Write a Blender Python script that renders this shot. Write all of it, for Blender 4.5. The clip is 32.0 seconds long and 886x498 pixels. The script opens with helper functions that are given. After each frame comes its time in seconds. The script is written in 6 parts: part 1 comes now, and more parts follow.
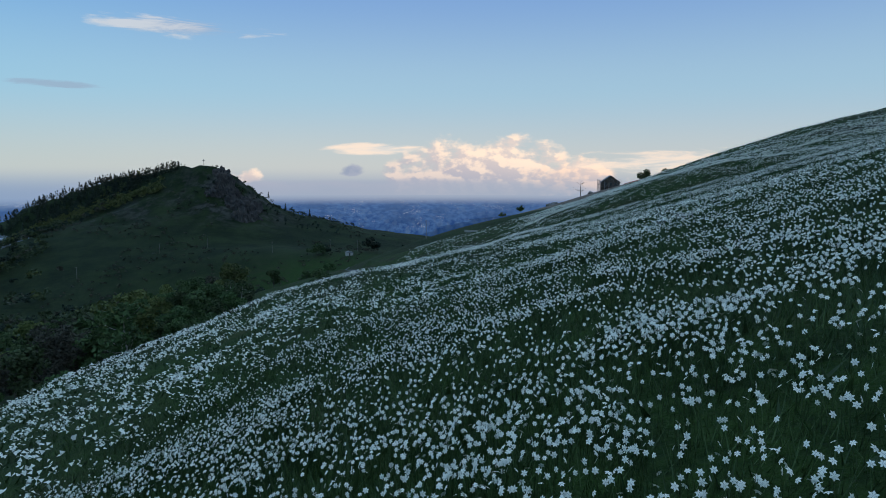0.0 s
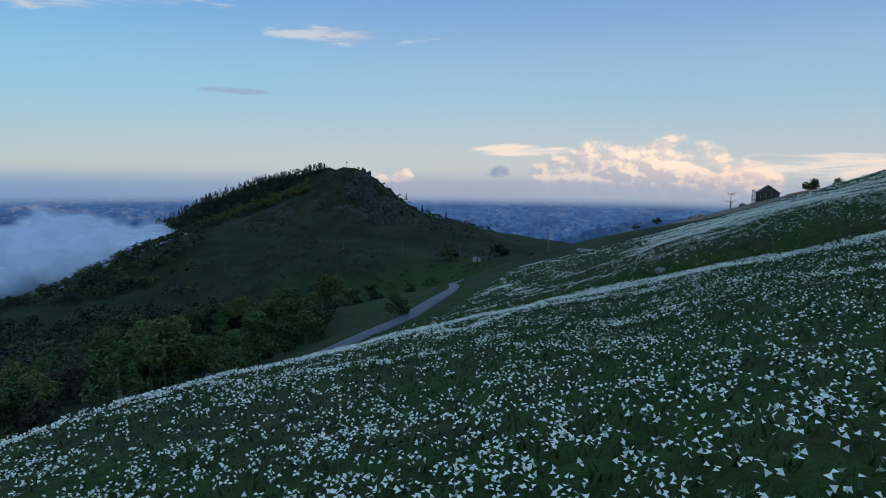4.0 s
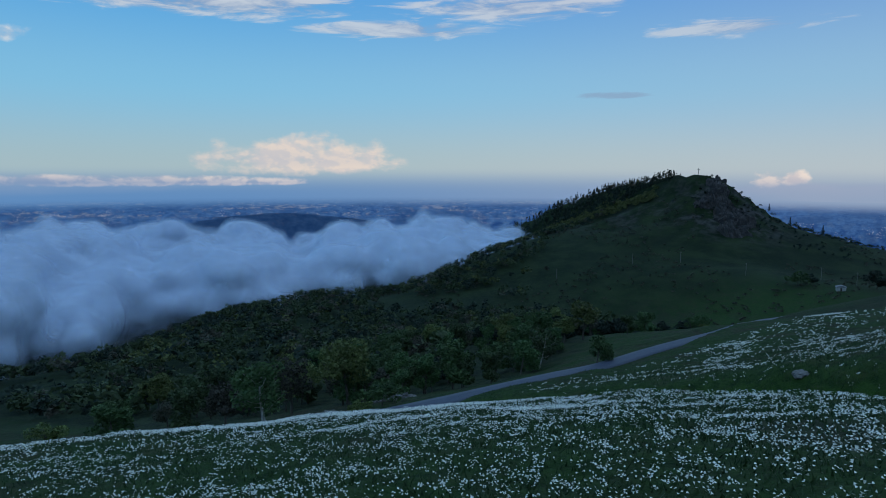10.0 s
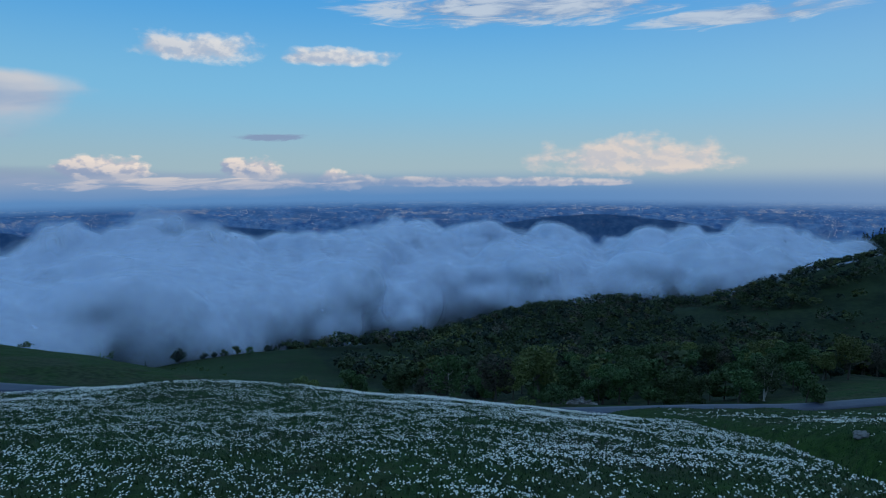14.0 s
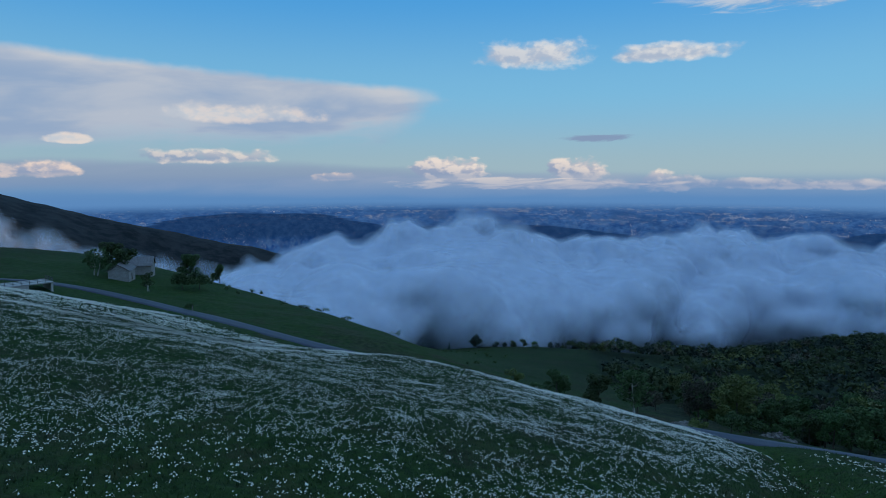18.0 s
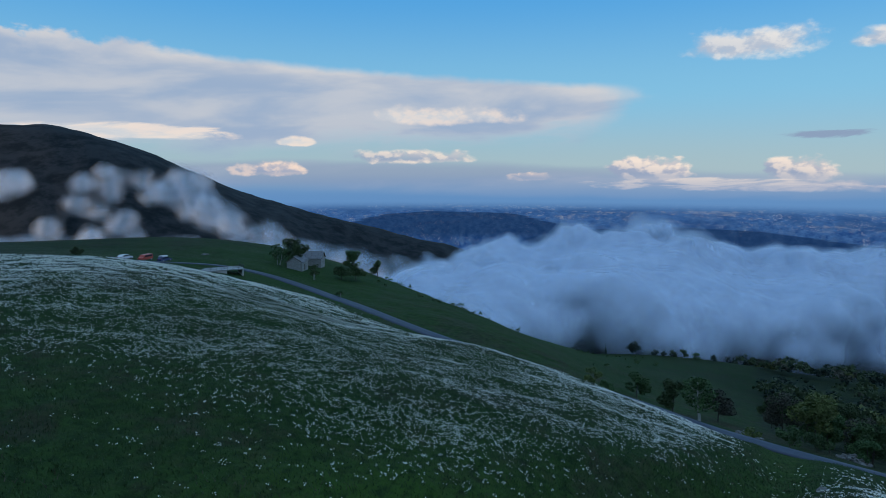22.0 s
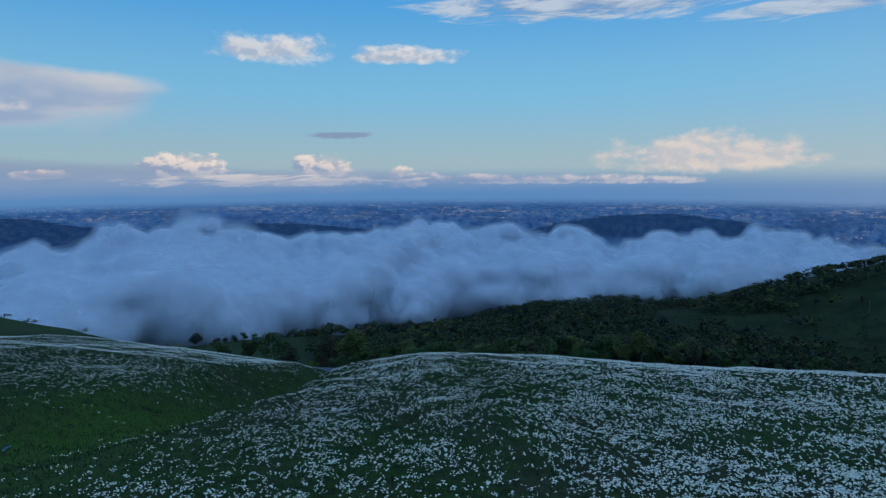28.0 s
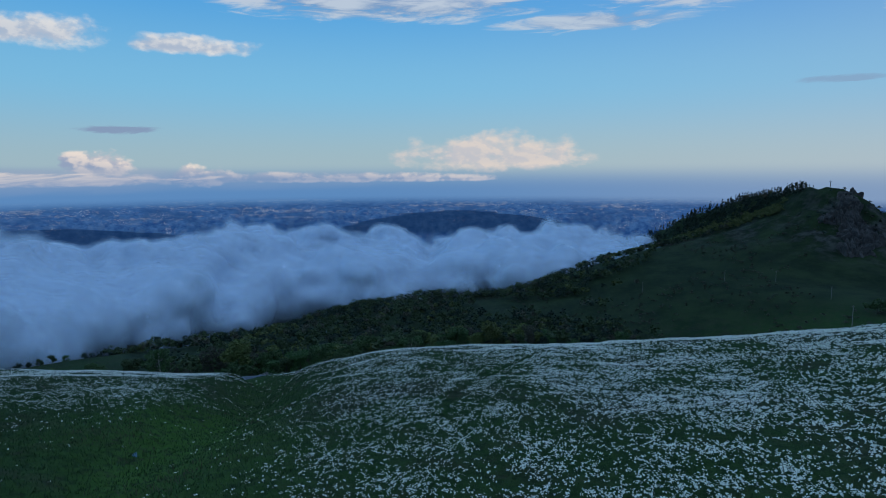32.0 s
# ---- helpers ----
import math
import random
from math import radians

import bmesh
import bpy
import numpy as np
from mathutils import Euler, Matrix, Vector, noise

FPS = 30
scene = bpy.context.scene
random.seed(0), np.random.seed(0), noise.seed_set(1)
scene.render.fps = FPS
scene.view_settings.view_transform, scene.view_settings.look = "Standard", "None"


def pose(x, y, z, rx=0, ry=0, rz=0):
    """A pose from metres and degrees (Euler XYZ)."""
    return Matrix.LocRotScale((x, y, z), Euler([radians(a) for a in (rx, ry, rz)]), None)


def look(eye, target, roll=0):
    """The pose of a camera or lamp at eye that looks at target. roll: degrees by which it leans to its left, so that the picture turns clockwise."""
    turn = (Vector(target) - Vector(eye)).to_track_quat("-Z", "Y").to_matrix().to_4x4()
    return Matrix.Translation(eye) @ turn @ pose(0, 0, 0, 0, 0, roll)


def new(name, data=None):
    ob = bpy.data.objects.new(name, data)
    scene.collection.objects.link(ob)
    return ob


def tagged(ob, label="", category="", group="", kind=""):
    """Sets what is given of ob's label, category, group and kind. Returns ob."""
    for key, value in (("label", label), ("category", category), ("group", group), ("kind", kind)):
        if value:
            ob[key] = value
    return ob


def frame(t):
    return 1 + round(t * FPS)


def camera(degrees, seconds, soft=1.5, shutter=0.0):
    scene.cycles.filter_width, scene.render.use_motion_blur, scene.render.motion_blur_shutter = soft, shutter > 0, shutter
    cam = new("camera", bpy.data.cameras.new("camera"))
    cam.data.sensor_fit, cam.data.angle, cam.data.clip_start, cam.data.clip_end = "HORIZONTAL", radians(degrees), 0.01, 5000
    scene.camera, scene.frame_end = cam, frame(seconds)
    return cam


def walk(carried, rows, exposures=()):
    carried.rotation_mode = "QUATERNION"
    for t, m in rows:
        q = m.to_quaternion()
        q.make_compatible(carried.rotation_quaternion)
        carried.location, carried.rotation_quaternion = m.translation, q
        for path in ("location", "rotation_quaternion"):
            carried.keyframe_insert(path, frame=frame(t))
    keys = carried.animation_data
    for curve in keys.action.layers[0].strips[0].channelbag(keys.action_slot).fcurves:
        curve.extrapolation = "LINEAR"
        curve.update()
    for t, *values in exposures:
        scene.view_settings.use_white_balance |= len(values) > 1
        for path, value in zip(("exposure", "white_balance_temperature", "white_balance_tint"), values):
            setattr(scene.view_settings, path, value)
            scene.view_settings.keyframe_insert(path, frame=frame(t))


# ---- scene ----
cam = camera(70.26, 32.0, soft=0.7)
# how the picture brightens and cools on the way
EXPOSURES = [(0.0, 0.25, 7500, 12), (4.0, 0.22, 7300, 12), (8.0, 0.10, 6950, 10), (13.0, 0.01, 6400, 8), (18.0, -0.02, 6400, 8), (20.0, 0.06, 6500, 8), (23.5, 0.13, 6800, 9), (28.0, -0.02, 6400, 8), (32.0, 0.0, 6400, 8)]
PATH = [
    (0.0, pose(0.00, 0.00, -0.00, 83.04, -0.14, -0.00)),
    (0.5, pose(1.45, 2.38, 0.19, 83.03, -0.29, 1.62)),
    (1.0, pose(2.86, 4.73, 0.46, 83.06, -0.22, 3.27)),
    (1.5, pose(4.16, 6.96, 0.72, 83.11, -0.25, 4.92)),
    (2.0, pose(5.38, 9.12, 1.00, 83.12, -0.42, 6.57)),
    (2.5, pose(6.55, 11.15, 1.35, 83.08, -0.43, 8.15)),
    (3.0, pose(7.72, 13.38, 1.70, 83.00, -0.50, 9.83)),
    (3.5, pose(8.63, 15.77, 2.09, 83.03, -0.65, 11.51)),
    (5.5, pose(12.80, 25.73, 3.51, 83.02, -0.71, 19.15)),
    (6.0, pose(14.11, 28.06, 3.86, 83.03, -0.68, 21.47)),
    (6.5, pose(15.89, 30.06, 4.31, 83.00, -0.60, 23.63)),
    (7.0, pose(17.85, 31.45, 4.84, 82.94, -0.59, 26.32)),
    (7.5, pose(19.95, 32.49, 5.37, 82.92, -0.53, 29.27)),
    (8.0, pose(22.29, 33.33, 5.90, 82.92, -0.47, 32.23)),
    (8.5, pose(24.72, 34.12, 6.42, 82.91, -0.43, 35.56)),
    (9.0, pose(27.42, 34.63, 6.95, 82.96, -0.36, 38.82)),
    (9.5, pose(30.18, 35.11, 7.66, 82.97, -0.26, 42.09)),
    (10.0, pose(33.14, 35.65, 8.30, 83.06, -0.18, 46.02)),
    (10.5, pose(36.14, 36.33, 8.98, 83.04, -0.21, 50.13)),
    (11.0, pose(39.25, 37.28, 9.52, 83.07, -0.15, 54.02)),
    (11.5, pose(42.20, 38.35, 10.03, 83.14, -0.15, 57.66)),
    (12.0, pose(44.90, 39.70, 10.45, 83.27, -0.01, 60.97)),
    (12.5, pose(47.60, 41.13, 11.10, 83.23, 0.09, 64.42)),
    (13.0, pose(50.47, 42.59, 11.70, 83.26, 0.15, 67.83)),
    (13.5, pose(53.38, 44.15, 12.41, 83.22, 0.23, 71.33)),
    (14.0, pose(56.30, 45.87, 13.41, 83.15, 0.33, 74.82)),
    (14.5, pose(59.36, 47.69, 14.25, 83.17, 0.32, 78.34)),
    (16.5, pose(69.99, 55.61, 17.30, 83.20, 0.25, 92.36)),
    (17.0, pose(72.54, 58.36, 18.11, 83.22, 0.25, 96.09)),
    (17.5, pose(75.35, 61.39, 18.89, 83.27, 0.15, 99.78)),
    (18.0, pose(77.66, 64.31, 19.64, 83.29, 0.12, 103.44)),
    (18.5, pose(79.48, 67.16, 20.34, 83.28, 0.03, 107.11)),
    (19.0, pose(81.14, 70.18, 21.01, 83.34, -0.01, 110.79)),
    (19.5, pose(82.46, 73.32, 21.69, 83.41, -0.06, 114.47)),
    (20.0, pose(83.68, 76.56, 22.40, 83.29, -0.08, 118.11)),
    (20.5, pose(84.53, 79.95, 22.93, 83.34, -0.10, 121.33)),
    (21.0, pose(85.63, 83.42, 23.26, 83.36, -0.07, 122.89)),
    (21.5, pose(86.74, 86.75, 23.39, 83.34, -0.12, 123.09)),
    (22.0, pose(88.09, 89.95, 23.16, 83.28, -0.05, 120.92)),
    (22.5, pose(89.86, 92.76, 22.85, 83.25, -0.03, 119.13)),
    (23.0, pose(92.04, 95.09, 22.73, 83.24, -0.04, 118.64)),
    (23.5, pose(94.45, 96.88, 22.65, 83.25, -0.00, 117.44)),
    (24.0, pose(96.90, 97.85, 22.60, 83.24, 0.07, 114.36)),
    (24.5, pose(99.48, 98.35, 22.51, 83.25, 0.16, 111.55)),
    (26.5, pose(108.20, 95.40, 22.51, 83.10, 0.11, 95.91)),
    (27.0, pose(110.35, 93.69, 22.54, 83.03, 0.27, 90.54)),
    (27.5, pose(112.39, 91.57, 22.65, 82.97, 0.24, 85.02)),
    (28.0, pose(114.22, 89.20, 22.81, 82.93, 0.27, 80.75)),
    (28.5, pose(115.56, 86.65, 23.13, 82.87, 0.34, 78.17)),
    (29.0, pose(117.03, 83.93, 23.69, 82.85, 0.32, 76.44)),
    (29.5, pose(118.40, 81.23, 24.23, 82.82, 0.37, 74.64)),
    (30.0, pose(119.54, 78.35, 24.75, 82.82, 0.32, 72.33)),
    (30.5, pose(120.61, 75.44, 25.34, 82.77, 0.25, 69.85)),
    (31.0, pose(121.48, 72.46, 25.83, 82.75, 0.31, 67.55)),
    (31.5, pose(122.47, 69.38, 26.43, 82.73, 0.21, 65.22)),
    (32.0, pose(123.48, 66.29, 27.07, 82.70, 0.25, 62.95)),
]
walk(cam, PATH, EXPOSURES)
scene.cycles.transparent_max_bounces = 32

# ---- world, sun ----
SUN_AZ, SUN_EL = -125.0, 4.0      # degrees, anticlockwise from +y; the sun stands low behind the upper slope


def nodes_of(tree):
    """Short helpers to write a node tree down."""
    def node(kind, **props):
        n = tree.nodes.new(kind)
        for k, v in props.items():
            if k == "op":
                n.operation = v
            elif k == "dims":
                n.noise_dimensions = v
            elif k == "blend":
                n.blend_type = v
            elif k == "dtype":
                n.data_type = v
        return n

    def put(sock, v):
        if isinstance(v, bpy.types.NodeSocket):
            tree.links.new(v, sock)
        else:
            sock.default_value = v

    def math_(op, a, b=0.0, c=0.0, clamp=False):
        n = node("ShaderNodeMath", op=op)
        n.use_clamp = clamp
        put(n.inputs[0], a)
        put(n.inputs[1], b)
        put(n.inputs[2], c)
        return n.outputs[0]

    def mix(f, a, b, blend="MIX"):
        n = node("ShaderNodeMix", dtype="RGBA", blend=blend)
        put(n.inputs[0], f)
        put(n.inputs[6], a)
        put(n.inputs[7], b)
        return n.outputs[2]

    def noise_(vec, scale, detail=4.0, rough=0.55, dist=0.0):
        n = node("ShaderNodeTexNoise")
        put(n.inputs["Vector"], vec)
        n.inputs["Scale"].default_value = scale
        n.inputs["Detail"].default_value = detail
        n.inputs["Roughness"].default_value = rough
        n.inputs["Distortion"].default_value = dist
        return n.outputs[0]

    def step(v, lo, hi):
        n = node("ShaderNodeMapRange")
        n.interpolation_type = "SMOOTHSTEP"
        put(n.inputs[0], v)
        n.inputs[1].default_value = lo
        n.inputs[2].default_value = hi
        return n.outputs[0]

    def vec(x, y, z=0.0):
        n = node("ShaderNodeCombineXYZ")
        put(n.inputs[0], x)
        put(n.inputs[1], y)
        put(n.inputs[2], z)
        return n.outputs[0]

    return node, put, math_, mix, noise_, step, vec


def make_world():
    world = bpy.data.worlds.new("evening_sky")
    scene.world = world
    world.use_nodes = True
    tree = world.node_tree
    tree.nodes.clear()
    node, put, m, mix, noise_, step, vec = nodes_of(tree)
    sky = node("ShaderNodeTexSky")
    sky.sky_type = "NISHITA"
    sky.sun_disc = False
    sky.sun_elevation = radians(SUN_EL)
    sky.sun_rotation = radians(-SUN_AZ)
    sky.altitude = 1500.0
    sky.air_density, sky.dust_density, sky.ozone_density = 1.0, 0.1, 3.0
    way = node("ShaderNodeTexCoord").outputs["Generated"]
    sep = node("ShaderNodeSeparateXYZ")
    put(sep.inputs[0], way)
    x, y, z = sep.outputs
    az = m("MULTIPLY", m("ARCTAN2", m("MULTIPLY", x, -1.0), y), 57.29578)     # degrees to the left of +y
    el = m("MULTIPLY", m("ARCSINE", z), 57.29578)
    base = sky.outputs[0]
    # puffy noise, and the same a little towards the sun, which gives the lit and the shaded sides
    pv = vec(m("MULTIPLY", az, 0.1), m("MULTIPLY", el, 0.16))
    def billow(v, detail):
        cell = node("ShaderNodeTexVoronoi")
        cell.feature = "SMOOTH_F1"
        put(cell.inputs["Vector"], v)
        cell.inputs["Scale"].default_value = 7.0
        cell.inputs["Detail"].default_value = 2.0
        cell.inputs["Roughness"].default_value = 0.55
        return m("ADD", m("MULTIPLY", noise_(v, 3.4, detail, 0.56, 0.1), 0.84), m("MULTIPLY", m("SUBTRACT", 0.95, cell.outputs["Distance"]), 0.16))
    puff = billow(pv, 8.0)
    puff2 = billow(vec(m("MULTIPLY", m("ADD", az, -0.45), 0.1), m("MULTIPLY", m("ADD", el, 0.35), 0.16)), 5.0)
    streak = noise_(vec(m("MULTIPLY", az, 0.045), m("MULTIPLY", m("ADD", el, m("MULTIPLY", az, 0.03)), 0.3)), 4.0, 7.0, 0.6, 0.5)
    sheet_ = noise_(vec(m("MULTIPLY", az, 0.03), m("MULTIPLY", m("ADD", el, m("MULTIPLY", az, 0.05)), 0.13)), 3.0, 5.0, 0.5, 0.3)
    lit = step(m("SUBTRACT", puff, puff2), -0.06, 0.08)

    def cloud(under, a0, wa, e0, we, kind, bright, shade, warm, cut=0.5, soft=0.22, amount=1.0):
        da = m("DIVIDE", m("SUBTRACT", az, a0), wa)
        de = m("DIVIDE", m("SUBTRACT", el, e0), we)
        if kind == "heap":      # flat below, bulging above
            de = m("MAXIMUM", de, m("MULTIPLY", de, -1.9))
        body = m("SUBTRACT", 1.0, m("ADD", m("MULTIPLY", da, da), m("MULTIPLY", de, de)))
        grain = puff if kind == "heap" else sheet_ if kind == "veil" else streak
        d = m("ADD", body, m("MULTIPLY", m("SUBTRACT", grain, 0.5), 2.5 if kind == "heap" else 1.6 if kind == "veil" else 3.0))
        mask = m("MULTIPLY", step(d, cut - soft, cut + soft), amount)
        rising = m("ADD", m("MULTIPLY", lit, 0.62), m("MULTIPLY", step(m("SUBTRACT", de, m("MULTIPLY", da, 0.35)), -0.1, 0.75), 0.5), clamp=True)
        side = rising if kind == "heap" else step(sheet_, 0.35, 0.65) if kind == "veil" else step(streak, 0.35, 0.62)
        colour = mix(side, (*shade, 1.0), (*bright, 1.0))
        return mix(mask, under, colour)

    # the blue is deepest to the left, where the eastern sky is clear; a pale belt lies over the horizon
    left = step(az, 0.0, 75.0)
    high, middle, rim = step(el, 6.0, 17.0), step(el, 0.5, 7.5), step(el, 0.6, -2.4)
    clear = mix(middle, mix(left, (4.9, 5.8, 6.8, 1.0), (3.7, 5.3, 6.4, 1.0)), mix(left, (3.2, 5.5, 7.8, 1.0), (2.3, 5.5, 8.2, 1.0)))
    clear = mix(high, clear, mix(left, (1.7, 3.6, 7.6, 1.0), (0.75, 3.8, 8.3, 1.0)))
    c = mix(0.8, base, clear)
    # broken high cloud added out of view overhead as fill light; grain from streaks
    veil = m("MULTIPLY", step(el, 19.0, 34.0), step(streak, 0.28, 0.55))
    c = mix(veil, c, (2.6, 4.5, 7.2, 1.0))
    c = mix(rim, c, mix(left, (2.7, 3.5, 5.0, 1.0), (1.1, 2.5, 5.0, 1.0)))
    # the long anvil with its flat, slanting top
    wob = m("SUBTRACT", puff, 0.5)
    roof = m("ADD", m("ADD", 7.8, m("MULTIPLY", m("SUBTRACT", az, 107.4), 0.062)), m("MULTIPLY", step(az, 138.0, 158.0), m("ADD", 0.6, m("MULTIPLY", wob, 5.0))))
    sole = m("ADD", m("ADD", 2.6, m("MULTIPLY", m("SUBTRACT", sheet_, 0.5), 6.0)), m("MULTIPLY", step(az, 135.0, 108.0), 0.9))
    nose = m("SUBTRACT", az, m("ADD", 103.5, m("ADD", m("MULTIPLY", m("ABSOLUTE", m("SUBTRACT", el, 6.6)), 1.3), m("MULTIPLY", wob, 4.0))))
    anvil = m("MULTIPLY", m("MULTIPLY", step(m("SUBTRACT", m("ADD", roof, m("MULTIPLY", wob, 0.7)), el), -0.25, 0.55), step(m("SUBTRACT", el, sole), -1.4, 1.2)), m("MULTIPLY", step(nose, -1.0, 3.5), step(az, 185.0, 165.0)))
    folds = m("ADD", m("MULTIPLY", step(sheet_, 0.34, 0.64), 0.65), m("MULTIPLY", step(m("SUBTRACT", roof, el), 2.2, 0.2), 0.45), clamp=True)
    c = mix(m("MULTIPLY", anvil, 0.93), c, mix(folds, (3.0, 3.9, 5.6, 1.0), (5.8, 5.8, 6.2, 1.0)))
    for row in CLOUDS:
        c = cloud(c, *row)
    # haze swallows the cloud bases
    c = mix(m("MULTIPLY", step(el, 0.4, -2.2), 0.75), c, mix(left, (2.7, 3.5, 5.0, 1.0), (1.1, 2.5, 5.0, 1.0)))
    back = node("ShaderNodeBackground")
    back.inputs[1].default_value = 0.1
    put(back.inputs[0], c)
    out = node("ShaderNodeOutputWorld")
    tree.links.new(back.outputs[0], out.inputs[0])


CREAM, PINK, GREY, SLATE, PALE = (8.4, 7.2, 6.5), (8.6, 6.8, 5.9), (2.9, 3.5, 5.0), (2.3, 3.0, 4.6), (6.2, 6.4, 6.8)
# azimuth, half width, elevation, half height, kind, lit colour, shaded colour, -, cut, softness, amount
CLOUDS = [
    (121.0, 9.0, 5.0, 1.3, "heap", CREAM, PALE, 0, 0.4, 0.45, 0.7),
    (148.0, 9.0, 3.4, 0.8, "band", CREAM, PALE, 0, 0.3, 0.4, 0.8),
    (134.0, 2.2, 2.8, 0.7, "heap", CREAM, PALE, 0, 0.4, 0.3, 0.8),
    (130.0, 32.0, 0.0, 1.3, "veil", GREY, SLATE, 0, 0.2, 0.5, 0.75),
    (95.0, 6.6, 10.0, 2.2, "heap", (7.4, 7.2, 7.2), (4.2, 4.8, 6.0), 0, 0.45, 0.4, 0.95),
    (84.0, 7.0, 9.8, 1.3, "heap", (7.4, 7.2, 7.2), (4.2, 4.8, 6.0), 0, 0.45, 0.4, 0.95),
    (68.0, 17.0, 14.0, 1.8, "band", PALE, SLATE, 0, 0.5, 0.4, 0.75),
    (40.0, 12.0, 14.0, 1.4, "band", PALE, GREY, 0, 0.6, 0.4, 0.7),
    (22.0, 8.0, 11.5, 1.0, "band", PALE, GREY, 0, 0.7, 0.4, 0.6),
    (90.0, 5.0, 3.2, 0.45, "band", SLATE, SLATE, 0, 0.6, 0.3, 0.85),
    (31.0, 4.0, 6.6, 0.35, "band", SLATE, SLATE, 0, 0.5, 0.35, 0.5),
    (50.0, 9.0, 12.2, 0.9, "band", PALE, GREY, 0, 0.5, 0.4, 0.7),
    (58.5, 9.5, 0.9, 2.6, "heap", (7.6, 6.5, 5.9), (5.6, 5.4, 5.8), 0, 0.3, 0.4, 0.88),
    (76.0, 22.0, -0.9, 0.75, "heap", CREAM, GREY, 0, 0.4, 0.35, 0.9),
    (136.3, 3.6, 0.3, 1.3, "heap", PINK, GREY, 0, 0.35, 0.25, 0.9),
    (124.0, 7.0, 1.4, 1.1, "heap", CREAM, GREY, 0, 0.4, 0.3, 0.8),
    (113.3, 2.4, -0.3, 0.7, "heap", PINK, GREY, 0, 0.35, 0.25, 0.9),
    (102.7, 4.6, 0.1, 1.9, "heap", CREAM, GREY, 0, 0.35, 0.22, 0.95),
    (91.5, 3.4, 0.2, 1.7, "heap", CREAM, GREY, 0, 0.35, 0.22, 0.95),
    (84.5, 4.5, -0.9, 1.5, "heap", CREAM, GREY, 0, 0.35, 0.25, 0.95),
    (100.0, 34.0, -0.9, 1.1, "veil", (3.5, 4.0, 5.2), (2.4, 3.3, 5.0), 0, 0.2, 0.5, 0.6),
    (96.0, 14.0, -0.8, 0.6, "band", CREAM, GREY, 0, 0.4, 0.3, 0.7),
    (16.9, 1.9, -0.6, 1.2, "heap", CREAM, (5.6, 5.2, 5.6), 0, 0.62, 0.22, 0.95),
    (18.9, 1.7, -0.6, 1.6, "heap", CREAM, (5.6, 5.2, 5.6), 0, 0.58, 0.22, 0.95),
    (-3.5, 10.5, -0.6, 4.4, "heap", CREAM, (3.9, 4.1, 5.2), 0, 0.30, 0.3, 1.0),
    (-12.0, 6.0, -0.9, 2.6, "heap", PINK, (4.6, 4.5, 5.3), 0, 0.45, 0.3, 1.0),
    (8.0, 1.8, 0.0, 0.9, "heap", GREY, SLATE, 0, 0.4, 0.25, 0.9),
    (6.0, 5.0, 2.0, 0.6, "band", CREAM, PALE, 0, 0.5, 0.4, 0.8),
    (4.0, 20.0, -1.6, 1.0, "veil", (3.6, 4.0, 5.3), (2.9, 3.7, 5.2), 0, 0.2, 0.5, 0.85),
    (-24.0, 14.0, 0.8, 1.3, "band", CREAM, PALE, 0, 0.5, 0.4, 0.7),
]
make_world()
sun = new("sun", bpy.data.lights.new("sun", "SUN"))
sun.data.energy, sun.data.angle, sun.data.color = 2.2, radians(0.5), (1.0, 0.80, 0.62)
sa, se = radians(SUN_AZ), radians(SUN_EL)
sun.matrix_world = look((-math.sin(sa) * math.cos(se) * 100, math.cos(sa) * math.cos(se) * 100, math.sin(se) * 100), (0, 0, 0))


# ---- materials ----
def material(name, rough=0.9):
    mat = bpy.data.materials.new(name)
    mat.use_nodes = True
    tree = mat.node_tree
    tree.nodes.clear()
    helpers = nodes_of(tree)
    node, put = helpers[0], helpers[1]
    bsdf = node("ShaderNodeBsdfPrincipled")
    bsdf.inputs["Roughness"].default_value = rough
    out = node("ShaderNodeOutputMaterial")
    tree.links.new(bsdf.outputs[0], out.inputs[0])
    return mat, tree, bsdf, out, helpers


def mottled(name, dark, light, scale=3.0, rough=0.85, bump=0.3, fine=8.0, metal=0.0, island=False, spread=0.12, reach=0.05):
    """A plain surface with grain at two scales and slight relief."""
    mat, tree, bsdf, out, (node, put, m, mix, noise_, step, vec) = material(name, rough)
    bsdf.inputs["Metallic"].default_value = metal
    at = node("ShaderNodeTexCoord").outputs["Object"]
    a, b = noise_(at, scale, 5.0), noise_(at, scale * fine, 4.0)
    f = m("ADD", m("MULTIPLY", step(a, 0.3, 0.7), 0.6), m("MULTIPLY", step(b, 0.3, 0.7), 0.4))
    colour = mix(f, (*dark, 1), (*light, 1))
    rnd = node("ShaderNodeNewGeometry").outputs["Random Per Island"] if island else node("ShaderNodeObjectInfo").outputs["Random"]
    hsv = node("ShaderNodeHueSaturation")
    put(hsv.inputs["Value"], m("ADD", m("MULTIPLY", rnd, 2 * spread), 1.0 - spread))
    put(hsv.inputs["Hue"], m("ADD", m("MULTIPLY", rnd, spread * 0.12), 0.5 - spread * 0.06))
    put(hsv.inputs["Color"], colour)
    put(bsdf.inputs["Base Color"], hsv.outputs[0])
    put(bsdf.inputs["Roughness"], m("ADD", m("MULTIPLY", b, 0.2), rough - 0.1))
    bp = node("ShaderNodeBump")
    bp.inputs["Strength"].default_value = bump
    bp.inputs["Distance"].default_value = reach
    put(bp.inputs["Height"], b)
    put(bsdf.inputs["Normal"], bp.outputs[0])
    return mat


